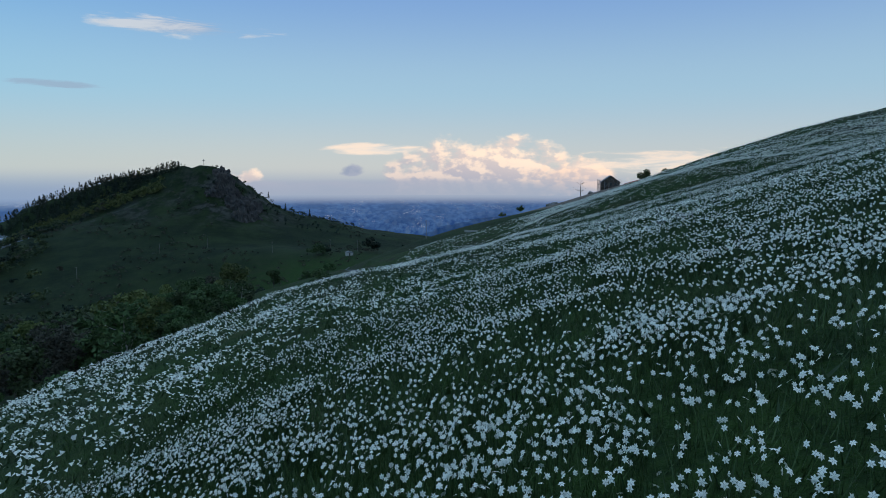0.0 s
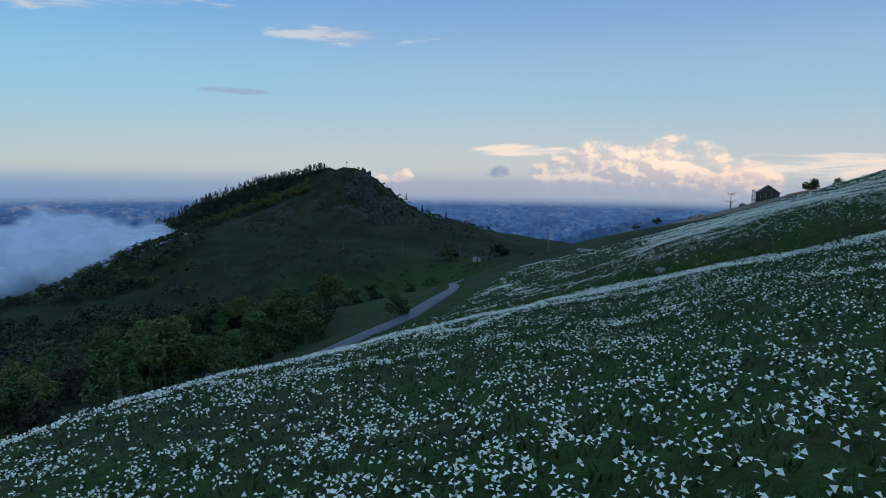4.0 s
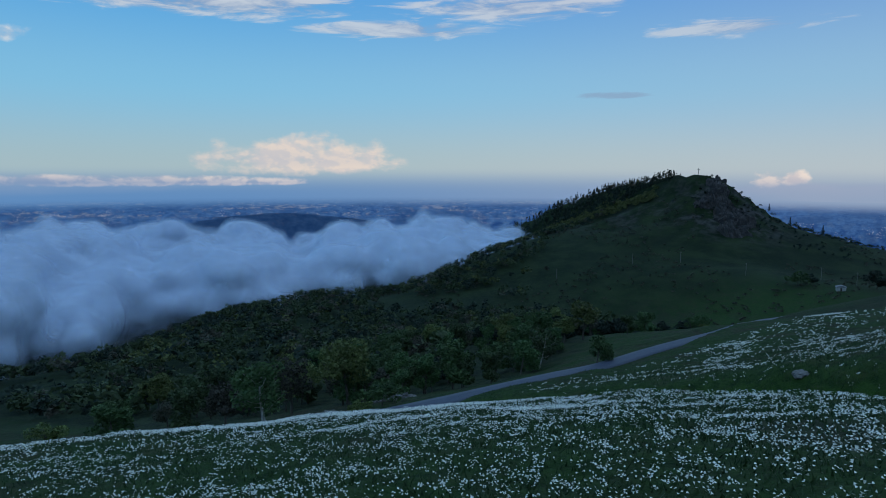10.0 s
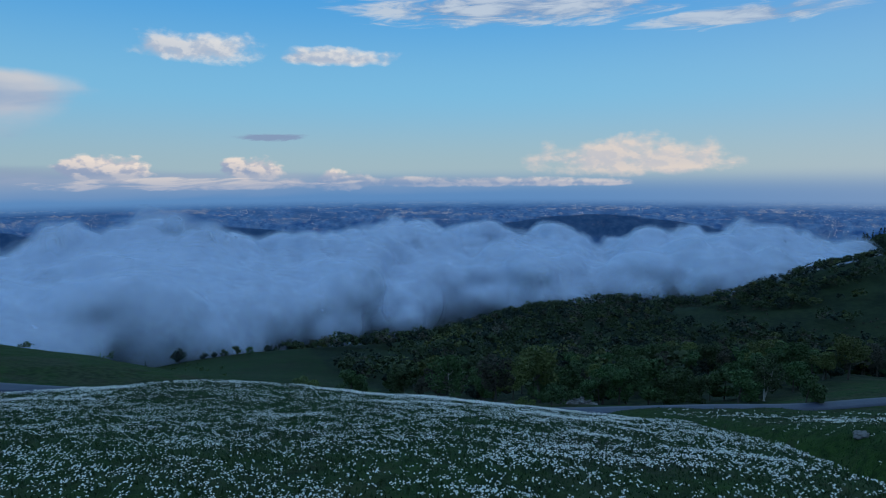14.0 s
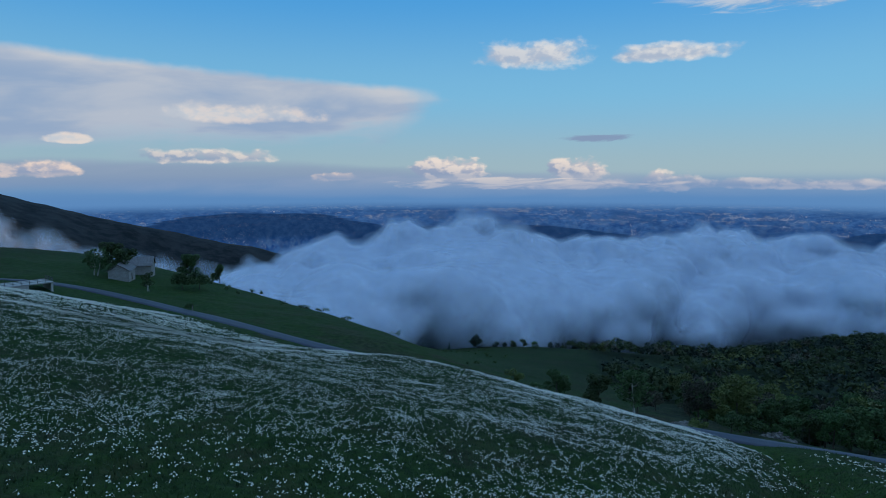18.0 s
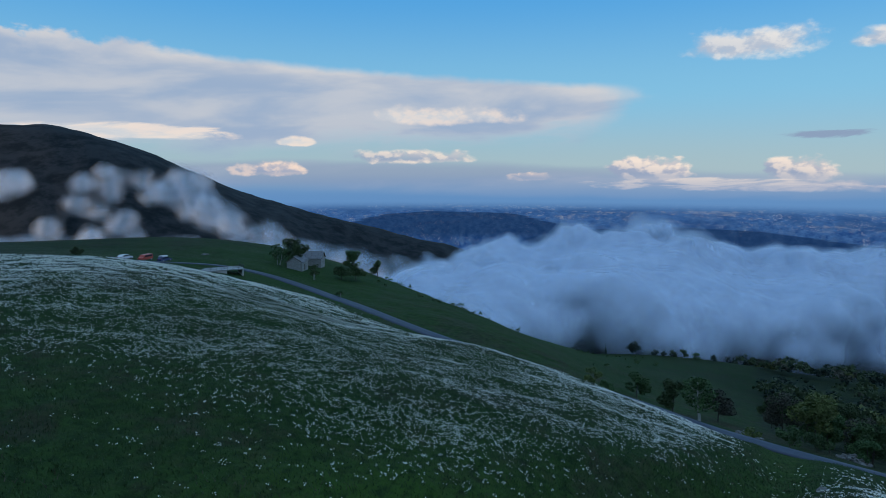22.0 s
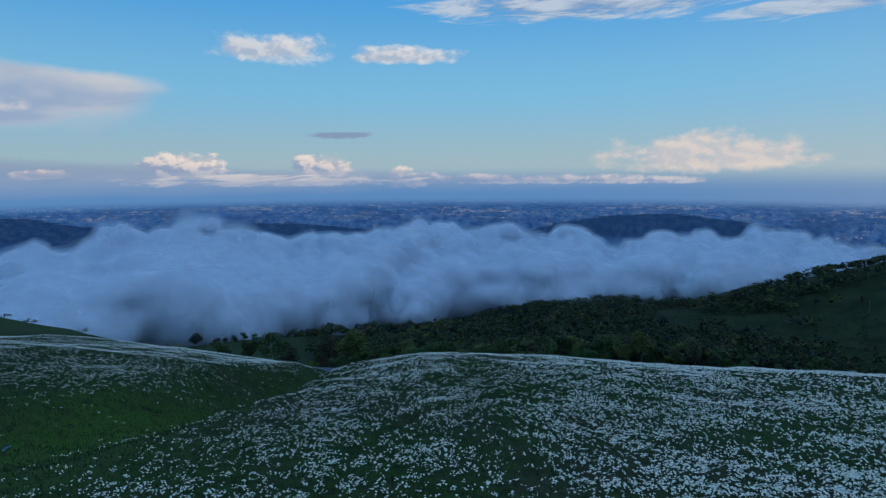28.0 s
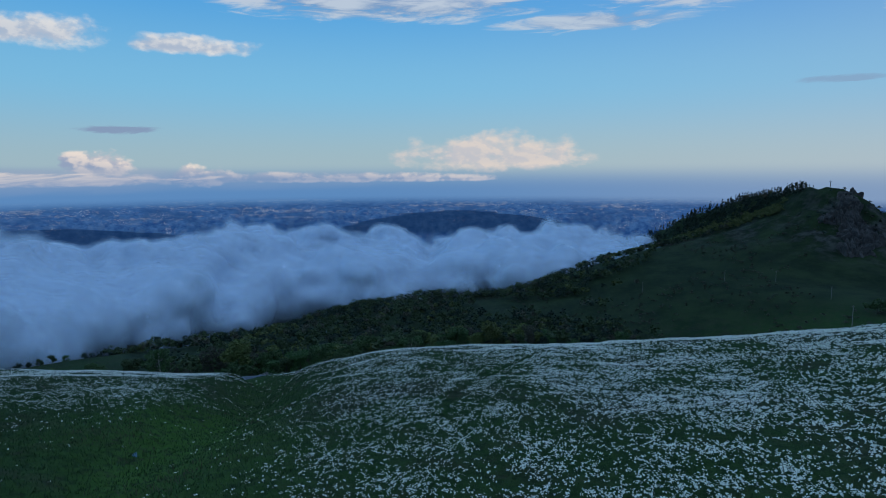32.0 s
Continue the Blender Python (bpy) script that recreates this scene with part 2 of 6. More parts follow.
def ground_material():
    mat, tree, bsdf, out, (node, put, m, mix, noise_, step, vec) = material("meadow_turf", 0.95)
    at = node("ShaderNodeTexCoord").outputs["Object"]

    def attr(name):
        n = node("ShaderNodeAttribute")
        n.attribute_name = name
        return n.outputs["Fac"]

    tuft, blades, broad_ = noise_(at, 1.1, 6.0, 0.62), noise_(at, 9.0, 4.0, 0.6), noise_(at, 0.05, 5.0, 0.6)
    mid = noise_(at, 0.28, 4.0, 0.6)
    f = m("ADD", m("MULTIPLY", step(tuft, 0.3, 0.7), 0.6), m("MULTIPLY", step(blades, 0.3, 0.7), 0.4))
    grass = mix(f, (0.007, 0.022, 0.005, 1), (0.036, 0.076, 0.016, 1))
    grass = mix(m("MULTIPLY", step(mid, 0.5, 0.72), 0.55), grass, (0.056, 0.054, 0.024, 1))
    heath = mix(step(tuft, 0.35, 0.65), (0.024, 0.026, 0.016, 1), (0.062, 0.056, 0.036, 1))
    grass = mix(m("MULTIPLY", step(broad_, 0.50, 0.66), 0.7), grass, heath)
    dry = m("MULTIPLY", step(noise_(at, 0.16, 6.0, 0.65), 0.50, 0.64), m("SUBTRACT", 0.75, m("MULTIPLY", attr("bloom"), 0.6), clamp=True))
    grass = mix(dry, grass, mix(f, (0.020, 0.020, 0.011, 1), (0.058, 0.050, 0.030, 1)))
    grass = mix(m("MULTIPLY", attr("lush"), 0.75), grass, mix(f, (0.012, 0.036, 0.008, 1), (0.040, 0.092, 0.020, 1)))
    grass = mix(m("MULTIPLY", attr("wet"), step(tuft, 0.3, 0.55)), grass, (0.045, 0.100, 0.014, 1))
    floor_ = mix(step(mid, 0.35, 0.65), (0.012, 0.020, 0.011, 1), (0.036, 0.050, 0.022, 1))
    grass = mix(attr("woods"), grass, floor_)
    # the far moor's blue-grey carries distance haze in its colour
    hazy_moor = mix(step(noise_(at, 0.02, 7.0, 0.7), 0.38, 0.62), (0.010, 0.013, 0.015, 1), (0.036, 0.037, 0.038, 1))
    grass = mix(attr("wild"), grass, hazy_moor)
    upland = mix(step(noise_(at, 0.035, 7.0, 0.7), 0.34, 0.66), (0.005, 0.014, 0.004, 1), (0.024, 0.040, 0.013, 1))
    grass = mix(m("MULTIPLY", attr("upland"), 0.95), grass, upland)
    stone = mix(step(noise_(at, 0.12, 8.0, 0.7), 0.36, 0.62), (0.014, 0.014, 0.013, 1), (0.085, 0.078, 0.072, 1))
    rocky = m("MULTIPLY", attr("rock"), step(noise_(at, 0.045, 5.0, 0.65), 0.44, 0.58))
    grass = mix(rocky, grass, stone)
    soil = mix(step(mid, 0.35, 0.65), (0.11, 0.085, 0.065, 1), (0.23, 0.18, 0.145, 1))
    grass = mix(step(attr("dug"), 0.35, 0.6), grass, soil)
    # far off, the flowers run together into a white speckle
    cell = node("ShaderNodeTexVoronoi")
    put(cell.inputs["Vector"], at)
    cell.inputs["Scale"].default_value = 5.0
    flower = m("MULTIPLY", step(cell.outputs["Distance"], 0.30, 0.22), step(m("ADD", attr("bloom"), m("MULTIPLY", m("SUBTRACT", blades, 0.5), 0.8)), 0.25, 0.75))
    r = node("ShaderNodeVectorMath", op="DISTANCE")
    put(r.inputs[0], at)
    r.inputs[1].default_value = (40.0, 60.0, 0.0)
    flower = m("MULTIPLY", flower, step(r.outputs["Value"], 75.0, 120.0))
    grass = mix(m("MULTIPLY", flower, 0.2), grass, (0.78, 0.78, 0.74, 1))
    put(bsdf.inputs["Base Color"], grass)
    bsdf.inputs["Specular IOR Level"].default_value = 0.15
    bp = node("ShaderNodeBump")
    bp.inputs["Strength"].default_value = 0.9
    bp.inputs["Distance"].default_value = 0.25
    put(bp.inputs["Height"], m("ADD", tuft, m("MULTIPLY", blades, 0.35)))
    put(bsdf.inputs["Normal"], bp.outputs[0])
    return mat


def cloud_material(name, alpha, cut=0.5, grain=0.06):
    """Mist: white and dull, torn by one field of wisps that eats further into the outer skins."""
    mat, tree, bsdf, out, (node, put, m, mix, noise_, step, vec) = material(name, 1.0)
    at = node("ShaderNodeTexCoord").outputs["Object"]
    bsdf.inputs["Base Color"].default_value = (0.80, 0.85, 0.92, 1)
    bsdf.inputs["Specular IOR Level"].default_value = 0.0
    tree.links.new(bsdf.outputs[0], out.inputs[0])
    if alpha < 1:
        n = noise_(at, grain, 5.0, 0.6)
        through_ = node("ShaderNodeBsdfTranslucent")
        through_.inputs[0].default_value = (0.80, 0.85, 0.92, 1)
        body = node("ShaderNodeMixShader")
        body.inputs[0].default_value = 0.5
        tree.links.new(bsdf.outputs[0], body.inputs[1])
        tree.links.new(through_.outputs[0], body.inputs[2])
        clear = node("ShaderNodeBsdfTransparent")
        thin = node("ShaderNodeMixShader")
        put(thin.inputs[0], m("MULTIPLY", step(n, cut - 0.25, cut + 0.25), alpha))
        tree.links.new(clear.outputs[0], thin.inputs[1])
        tree.links.new(body.outputs[0], thin.inputs[2])
        tree.links.new(thin.outputs[0], out.inputs[0])
    return mat


GROUND = ground_material()
MIST = [cloud_material("dense_mist", 1.0)] + [cloud_material("thin_mist", a, c) for a, c in ((0.46, 0.26), (0.36, 0.34), (0.27, 0.38), (0.19, 0.42), (0.12, 0.44))]
SCRAP = [cloud_material("torn_mist", a, c, 0.02) for a, c in ((0.24, 0.44), (0.20, 0.46), (0.16, 0.48), (0.12, 0.50), (0.08, 0.52))]
# the asphalt's blue puts the sky's reflection into its base colour
ASPHALT = mottled("worn_asphalt", (0.036, 0.045, 0.078), (0.058, 0.070, 0.110), 0.8, 0.6, 0.2, 14.0)
CRAG = mottled("dark_crag_rock", (0.020, 0.018, 0.017), (0.090, 0.078, 0.070), 0.12, 0.95, 0.9, 5.0, reach=0.6)
STONE = mottled("field_stone", (0.22, 0.21, 0.20), (0.44, 0.43, 0.40), 1.5, 0.9, 0.6)
SLAB = mottled("roof_slab", (0.14, 0.14, 0.145), (0.26, 0.26, 0.27), 1.5, 0.8, 0.5)
BARK = mottled("grey_bark", (0.05, 0.045, 0.035), (0.14, 0.125, 0.10), 4.0, 0.95, 0.8)
BIRCH_BARK = mottled("white_birch_bark", (0.30, 0.29, 0.26), (0.72, 0.70, 0.66), 3.0, 0.8, 0.5)
LEAF = mottled("spring_leaves", (0.026, 0.056, 0.016), (0.072, 0.122, 0.032), 0.6, 0.8, 0.0, 6.0, island=False, spread=0.35)
LEAF_YELLOW = mottled("young_yellow_green_leaves", (0.060, 0.085, 0.020), (0.15, 0.18, 0.045), 0.6, 0.8, 0.0, 6.0, spread=0.25)
LEAF_BROWN = mottled("brown_budding_leaves", (0.040, 0.038, 0.024), (0.085, 0.078, 0.050), 0.6, 0.85, 0.0, 6.0, spread=0.25)
LEAF_DARK = mottled("dark_conifer_needles", (0.008, 0.018, 0.012), (0.025, 0.045, 0.025), 0.8, 0.9, 0.0, 6.0, spread=0.3)


# ---- land ----
# unseen high ground towards +x is raised to block the low sun
RINGS = [  # distance from the meadow's middle, spread, heights round the compass
    (0, 170, [165.4]),
    (180, 150, [25.2, 106.0, 64.7, 96.8, 8.3, 168.4, -6.0, 128.6]),
    (380, 230, [258.6, 123.3, 156.1, 103.9, 98.5, 193.3, 60.0, 213.2, 230.8, 70.2]),
    (650, 280, [144.4, 68.8, 219.1, 16.3, 119.6, 0.5, 166.5, -48.4, 91.5, 79.0, -31.9, 39.6, 189.3, 103.9]),
    (1000, 420, [195.8, 401.5, 62.8, 156.7, 247.6, 79.4, 67.5, 233.5, -59.5, 42.8, 130.6, 297.9]),
    (1500, 600, [518.1, -297.3, 97.1, -27.8, -60.2, 33.1, 75.2, -113.9, 156.5, -156.4, 437.2, 93.9]),
    (2150, 750, [269.0, 269.8, -34.3, 29.5, 60.6, 50.6, 22.6, -19.3, 73.6, 297.4, 386.6, -323.4, 524.6, 173.7]),
    (3200, 1100, [331.9, -51.6, 18.8, -13.0, -0.8, 14.4, -19.0, 221.3, 93.5, 281.4]),
    (4600, 1400, [-132.4, -194.1, -209.7, -204.2, -206.7, -207.7, -202.3, -244.7, -185.3, -123.4]),
]
HILLS = [  # x, y, spread, height
    (-366, 555, 110, 56.2),
    (-232, 486, 90, 22.0),
    (-150, 520, 80, 22.5),
    (-53, 480, 80, 18.1),
    (-40, -60, 50, -7.3),
    (-90, -85, 60, -10.4),
    (-47, -25, 45, -13.7),
    (-65, 125, 45, -8.1),
    (-15, 330, 80, 23.1),
    (90, 335, 70, 19.7),
    (70, 300, 45, -5.5),
    (-300, 250, 110, -9.5),
    (-450, 400, 120, -6.7),
    (-130, -30, 70, -22.8),
    (-30, -110, 60, -8.6),
    (-180, 180, 90, 2.8),
    (-20, 240, 80, -10.0),
    (-65, 50, 35, -3.5),
    (-100, 45, 50, -11.6),
    (-28, 20, 28, -8.6),
    (-28, 60, 28, -7.0),
    (-12, 40, 24, 3.6),
    (-410, 120, 100, -28.2),
    (-900, -1690, 330, 42.2),
    (-1150, -1530, 330, -39.0),
    (-1380, -1310, 330, -11.5),
    (-1560, -1100, 330, 34.0),
    (-1680, -900, 330, 42.1),
    (-1760, -700, 330, 30.2),
    (-20, 160, 36, 1.4),
    (-27, 84, 14, -0.9),
]
LUMPS = {  # the meadow's own swells: by y, for x from -20 in steps of 20
    0: [-0.71, -2.47, 0.38, 0.97, 0.40, 0.46, 0.05, 0.00],
    20: [1.34, -1.54, 0.91, 0.38, 0.77, 1.12, 0.11, -0.00],
    40: [-0.03, -1.97, -0.87, 1.46, 1.21, 1.15, 0.26, -0.07],
    60: [1.58, 0.18, 0.61, 2.14, 0.64, 0.31, 0.47, -0.08],
    80: [0.04, -1.05, -0.09, -0.70, 0.69, 0.89, 0.64, 0.34],
    100: [-0.27, -0.66, 0.79, 2.44, 1.84, 1.12, 0.24, 0.07],
    120: [-0.34, -1.66, 0.47, 1.45, -0.25, -0.69, -0.24, -0.09],
    145: [-1.11, -1.86, -1.12, 0.72, 0.39, -0.03, -0.02, -0.01],
    170: [-0.63, -0.37, -0.67, -0.60, -0.22, -0.02, -0.00, -0.01],
}

MX, MY = 40.0, 70.0


def lattice(ix, iy, seed):
    h = (ix.astype(np.int64) * 374761393 + iy.astype(np.int64) * 668265263 + seed * 974634541) & 0x7FFFFFFF
    h = ((h ^ (h >> 13)) * 1274126177) & 0x7FFFFFFF
    return ((h ^ (h >> 16)) & 0xFFFF) / 65535.0


def value_noise(x, y, seed=0):
    """Smooth noise from 0 to 1 on arrays."""
    fx, fy = np.floor(x), np.floor(y)
    u, v = x - fx, y - fy
    u, v = u * u * (3 - 2 * u), v * v * (3 - 2 * v)
    a, b = lattice(fx, fy, seed), lattice(fx + 1, fy, seed)
    c, d = lattice(fx, fy + 1, seed), lattice(fx + 1, fy + 1, seed)
    return (a * (1 - u) + b * u) * (1 - v) + (c * (1 - u) + d * u) * v


def fbm(x, y, octaves=4, seed=0):
    out, amp, total = 0.0, 1.0, 0.0
    for k in range(octaves):
        out = out + amp * value_noise(x * 2 ** k + 17.3 * k, y * 2 ** k - 9.1 * k, seed + k)
        total, amp = total + amp, amp * 0.5
    return out / total


def smooth(v, lo, hi):
    t = np.clip((v - lo) / (hi - lo), 0, 1)
    return t * t * (3 - 2 * t)


def polyline_distance(x, y, pts):
    """Distance to a line of points, and how far along it (0 to 1) the nearest place is."""
    best, along = np.full(np.shape(x), 1e9), np.zeros(np.shape(x))
    n = len(pts) - 1
    for i in range(n):
        (ax, ay), (bx, by) = pts[i][:2], pts[i + 1][:2]
        dx, dy = bx - ax, by - ay
        t = np.clip(((x - ax) * dx + (y - ay) * dy) / (dx * dx + dy * dy), 0, 1)
        d = np.hypot(x - ax - t * dx, y - ay - t * dy)
        nearer = d < best
        best, along = np.where(nearer, d, best), np.where(nearer, (i + t) / n, along)
    return best, along


def spline(pts, steps=8):
    """Catmull-Rom line through points."""
    p = [Vector(q) for q in pts]
    p = [2 * p[0] - p[1]] + p + [2 * p[-1] - p[-2]]
    out = []
    for i in range(1, len(p) - 2):
        for k in range(steps):
            t = k / steps
            out.append(0.5 * (2 * p[i] + (p[i + 1] - p[i - 1]) * t + (2 * p[i - 1] - 5 * p[i] + 4 * p[i + 1] - p[i + 2]) * t * t
                              + (3 * p[i] - p[i - 1] - 3 * p[i + 1] + p[i + 2]) * t ** 3))
    return out + [p[-2]]


ROAD = [(30, -92), (5, -82), (-20, -75), (-42, -72), (-51, -60), (-51, -42), (-45, -22), (-38, 0), (-33, 22), (-29, 45), (-28, 65), (-26, 80),
        (-24, 95), (-23, 115), (-23, 137), (-25, 178), (-36, 230), (-46, 277), (-50, 340)]
ROAD_LINE = [tuple(p) for p in spline(ROAD, 5)]
GULLY = [(92, 60), (76, 65), (64, 72), (54, 78), (46, 79), (36, 81), (24, 86), (10, 88), (-8, 88), (-20, 87)]
TRACK = [(98, 84), (86, 88), (77, 90), (72, 94), (66, 101), (58, 112), (48, 124)]


def broad(x, y):
    """The lie of the land without its small relief."""
    z = np.full(np.shape(x), -420.0)
    for dist, spread, amounts in RINGS:
        for i, a in enumerate(amounts):
            t = 2 * math.pi * i / len(amounts)
            z = z + a * np.exp(-((x - MX - dist * math.cos(t)) ** 2 + (y - MY - dist * math.sin(t)) ** 2) / spread ** 2)
    for hx, hy, spread, a in HILLS:
        z = z + a * np.exp(-((x - hx) ** 2 + (y - hy) ** 2) / spread ** 2)
    for hy, row in LUMPS.items():
        for i, a in enumerate(row):
            z = z + a * np.exp(-((x + 20 - 20 * i) ** 2 + (y - hy) ** 2) / 22.0 ** 2)
    return z


CREST = [(-640, 735, -125), (-566, 755, -80), (-487, 751, -40), (-398, 748, -10), (-335, 727, 1), (-285, 702, 9), (-255, 695, 10), (-228, 706, -6),
         (-190, 765, -46), (-170, 818, -78), (-120, 920, -115)]


def hill_height(x, y):
    """The hill across the saddle: flanks falling from a crest line."""
    best = np.full(np.shape(x), -999.0)
    for (ax, ay, az), (bx, by, bz) in zip(CREST, CREST[1:]):
        dx, dy = bx - ax, by - ay
        t = np.clip(((x - ax) * dx + (y - ay) * dy) / (dx * dx + dy * dy), 0, 1)
        d = np.hypot(x - ax - t * dx, y - ay - t * dy)
        best = np.maximum(best, az + t * (bz - az) - 50 * (1 - np.exp(-d / 55)) - (0.19 + 0.16 * np.clip((-x - 380) / 140, 0, 1)) * d)
    return best


def land(x, y):
    a, b = broad(x, y), hill_height(x, y)
    top = np.maximum(a, b)
    return top + 12 * np.log(np.exp((a - top) / 12) + np.exp((b - top) / 12))


ROAD_Z = broad(np.array([p[0] for p in ROAD_LINE]), np.array([p[1] for p in ROAD_LINE]))
ROAD_Z = np.convolve(np.pad(ROAD_Z, 4, mode="edge"), np.ones(9) / 9, "valid")


def height(x, y):
    x, y = np.asarray(x, float), np.asarray(y, float)
    z = land(x, y)
    r = np.hypot(x - MX, y - MY)
    near = 1 - smooth(r, 150, 320)
    z = z + near * ((fbm(x / 9, y / 9, 3, 3) - 0.5) * 1.1 + (fbm(x / 2.2, y / 2.2, 2, 7) - 0.5) * 0.34)
    far = smooth(r, 420, 950)
    on_hill = smooth(hill_height(x, y), -60, -10)
    z = z + far * (1 - 0.8 * on_hill) * ((fbm(x / 120, y / 120, 5, 11) - 0.5) * 26)
    # a hollow this side of the building site, which stands on a levelled bank
    z = z - 2.6 * np.exp(-((x - 58) / 48) ** 2 - ((y - 240) / 52) ** 2) + 1.0 * np.exp(-((x - 84) / 22) ** 2 - ((y - 342) / 16) ** 2)
    # the crag: broken rock steps on the hill's face
    crag = np.exp(-((x + 222) ** 2 + (y - 668) ** 2) / 52.0 ** 2)
    z = z + crag * ((1 - np.abs(2 * fbm(x / 34, y / 34, 4, 21) - 1)) * 17 - 17)
    scar = np.exp(-((x + 330) ** 2 / 70.0 ** 2 + (y - 640) ** 2 / 60.0 ** 2))
    z = z + scar * (fbm(x / 22, y / 22, 4, 31) - 0.6) * 12
    # the small gully that drains the wet hollow
    d, t = polyline_distance(x, y, GULLY)
    z = z - np.exp(-(d / (3.0 + 4 * (1 - t))) ** 2) * (0.8 + 3.4 * np.sin(np.clip(t, 0, 1) ** 1.3 * math.pi))
    d, t = polyline_distance(x, y, TRACK)
    z = z - np.exp(-(d / 0.5) ** 2) * 0.2
    # the road's bench
    d, t = polyline_distance(x, y, ROAD_LINE)
    zr = np.interp(t, np.linspace(0, 1, len(ROAD_Z)), ROAD_Z)
    k = 1 - smooth(d, 1.6, 4.0)
    return z * (1 - k) + (zr - 0.12) * k


def ground_z(x, y):
    return float(height(np.array([x]), np.array([y]))[0])


def bloom(x, y):
    """How thickly the white flowers stand, 0 to 1."""
    d, _ = polyline_distance(x, y, ROAD_LINE)
    g, gt = polyline_distance(x, y, GULLY)
    tr, _ = polyline_distance(x, y, TRACK)
    patch = fbm(x / 11 + 3, y / 7, 4, 41)
    b = 0.48 + 0.52 * smooth(patch, 0.30, 0.55)
    fine = fbm(x / 1.6, y / 1.6, 3, 47)
    b = b * (0.72 + 0.28 * smooth(fine, 0.35, 0.6))
    uphill = x - np.interp(y, [-60, 0, 60, 120, 200, 340], [30, 75, 130, 150, 150, 140])
    downhill = x - np.interp(y, [-80, -20, 30, 60, 100, 140, 200, 340], [-30, -34, -24, -20, -14, -14, -10, 10])
    b = b * smooth(downhill, 0, 6) * smooth(-uphill, -15, 10)
    b = b * smooth(d, 4.5, 9) * (1 - 0.97 * np.exp(-(g / (9 + 7 * np.clip(1 - gt * 1.6, 0, 1))) ** 4)) * smooth(tr, 0.12, 0.5)
    b = b * (1 - 0.96 * np.exp(-(((x - 71) / 20) ** 2 + ((y - 48) / 24) ** 2) ** 2))
    # a bare, rushy strip between the two flowering swells on the far side
    strip = np.exp(-((x - 4 - 0.18 * (y - 110)) / 9) ** 2) * smooth(y, 92, 104)
    b = b * (1 - 0.75 * strip)
    band = fbm((x + 0.25 * y) / 5, y / 24, 3, 43)
    b = b * (1 - smooth(y, 90, 105) * (1 - smooth(x, 15, 26)) * (0.92 - 0.5 * smooth(band, 0.46, 0.62)))
    b = b * (1 - smooth(y + 0.25 * (x - 40), 150, 205) * 0.9)
    return np.clip(b, 0, 1)


def woods(x, y):
    """Where trees close up, 0 to 1."""
    d, t = polyline_distance(x, y, ROAD_LINE)
    left = np.interp(y, [-60, 0, 60, 72, 80, 90, 100, 160, 230, 300, 420, 480, 560, 640, 720], [-420, -400, -340, -210, -80, -46, -36, -46, -80, -125, -205, -300, -350, -370, -345]) - x
    w = smooth(left, -5, 12)
    spur = np.exp(-(((x + 190) / 170) ** 2 + ((y + 25) / 75) ** 2))
    return np.clip(w - 1.4 * smooth(spur, 0.35, 0.6), 0, 1)


def sheet(name, verts, faces, material, label="", kind="", smooth_=True):
    me = bpy.data.meshes.new(name)
    me.from_pydata(verts, [], faces)
    me.materials.append(material)
    if smooth_:
        me.polygons.foreach_set("use_smooth", [True] * len(me.polygons))
    me.update()
    return tagged(new(name, me), label, kind=kind)


def quick_mesh(name, verts, faces, materials):
    """A mesh from arrays of vertices and of equal-sided faces."""
    verts, faces = np.asarray(verts, np.float32), np.asarray(faces, np.int32)
    me = bpy.data.meshes.new(name)
    me.vertices.add(len(verts))
    me.vertices.foreach_set("co", verts.ravel())
    k = faces.shape[1]
    me.loops.add(faces.size)
    me.loops.foreach_set("vertex_index", faces.ravel())
    me.polygons.add(len(faces))
    me.polygons.foreach_set("loop_start", np.arange(0, faces.size, k, dtype=np.int32))
    me.polygons.foreach_set("loop_total", np.full(len(faces), k, np.int32))
    for mat in materials:
        me.materials.append(mat)
    me.update(calc_edges=True)
    return me


def grid_faces(nu, nv, wrap=False):
    i, j = np.meshgrid(np.arange(nu - 1), np.arange(nv if wrap else nv - 1), indexing="ij")
    j2 = (j + 1) % nv
    return np.stack([i * nv + j, (i + 1) * nv + j, (i + 1) * nv + j2, i * nv + j2], -1).reshape(-1, 4)


def paint(me, name, values):
    at = me.attributes.new(name, "FLOAT", "POINT")
    at.data.foreach_set("value", np.asarray(values, np.float32))


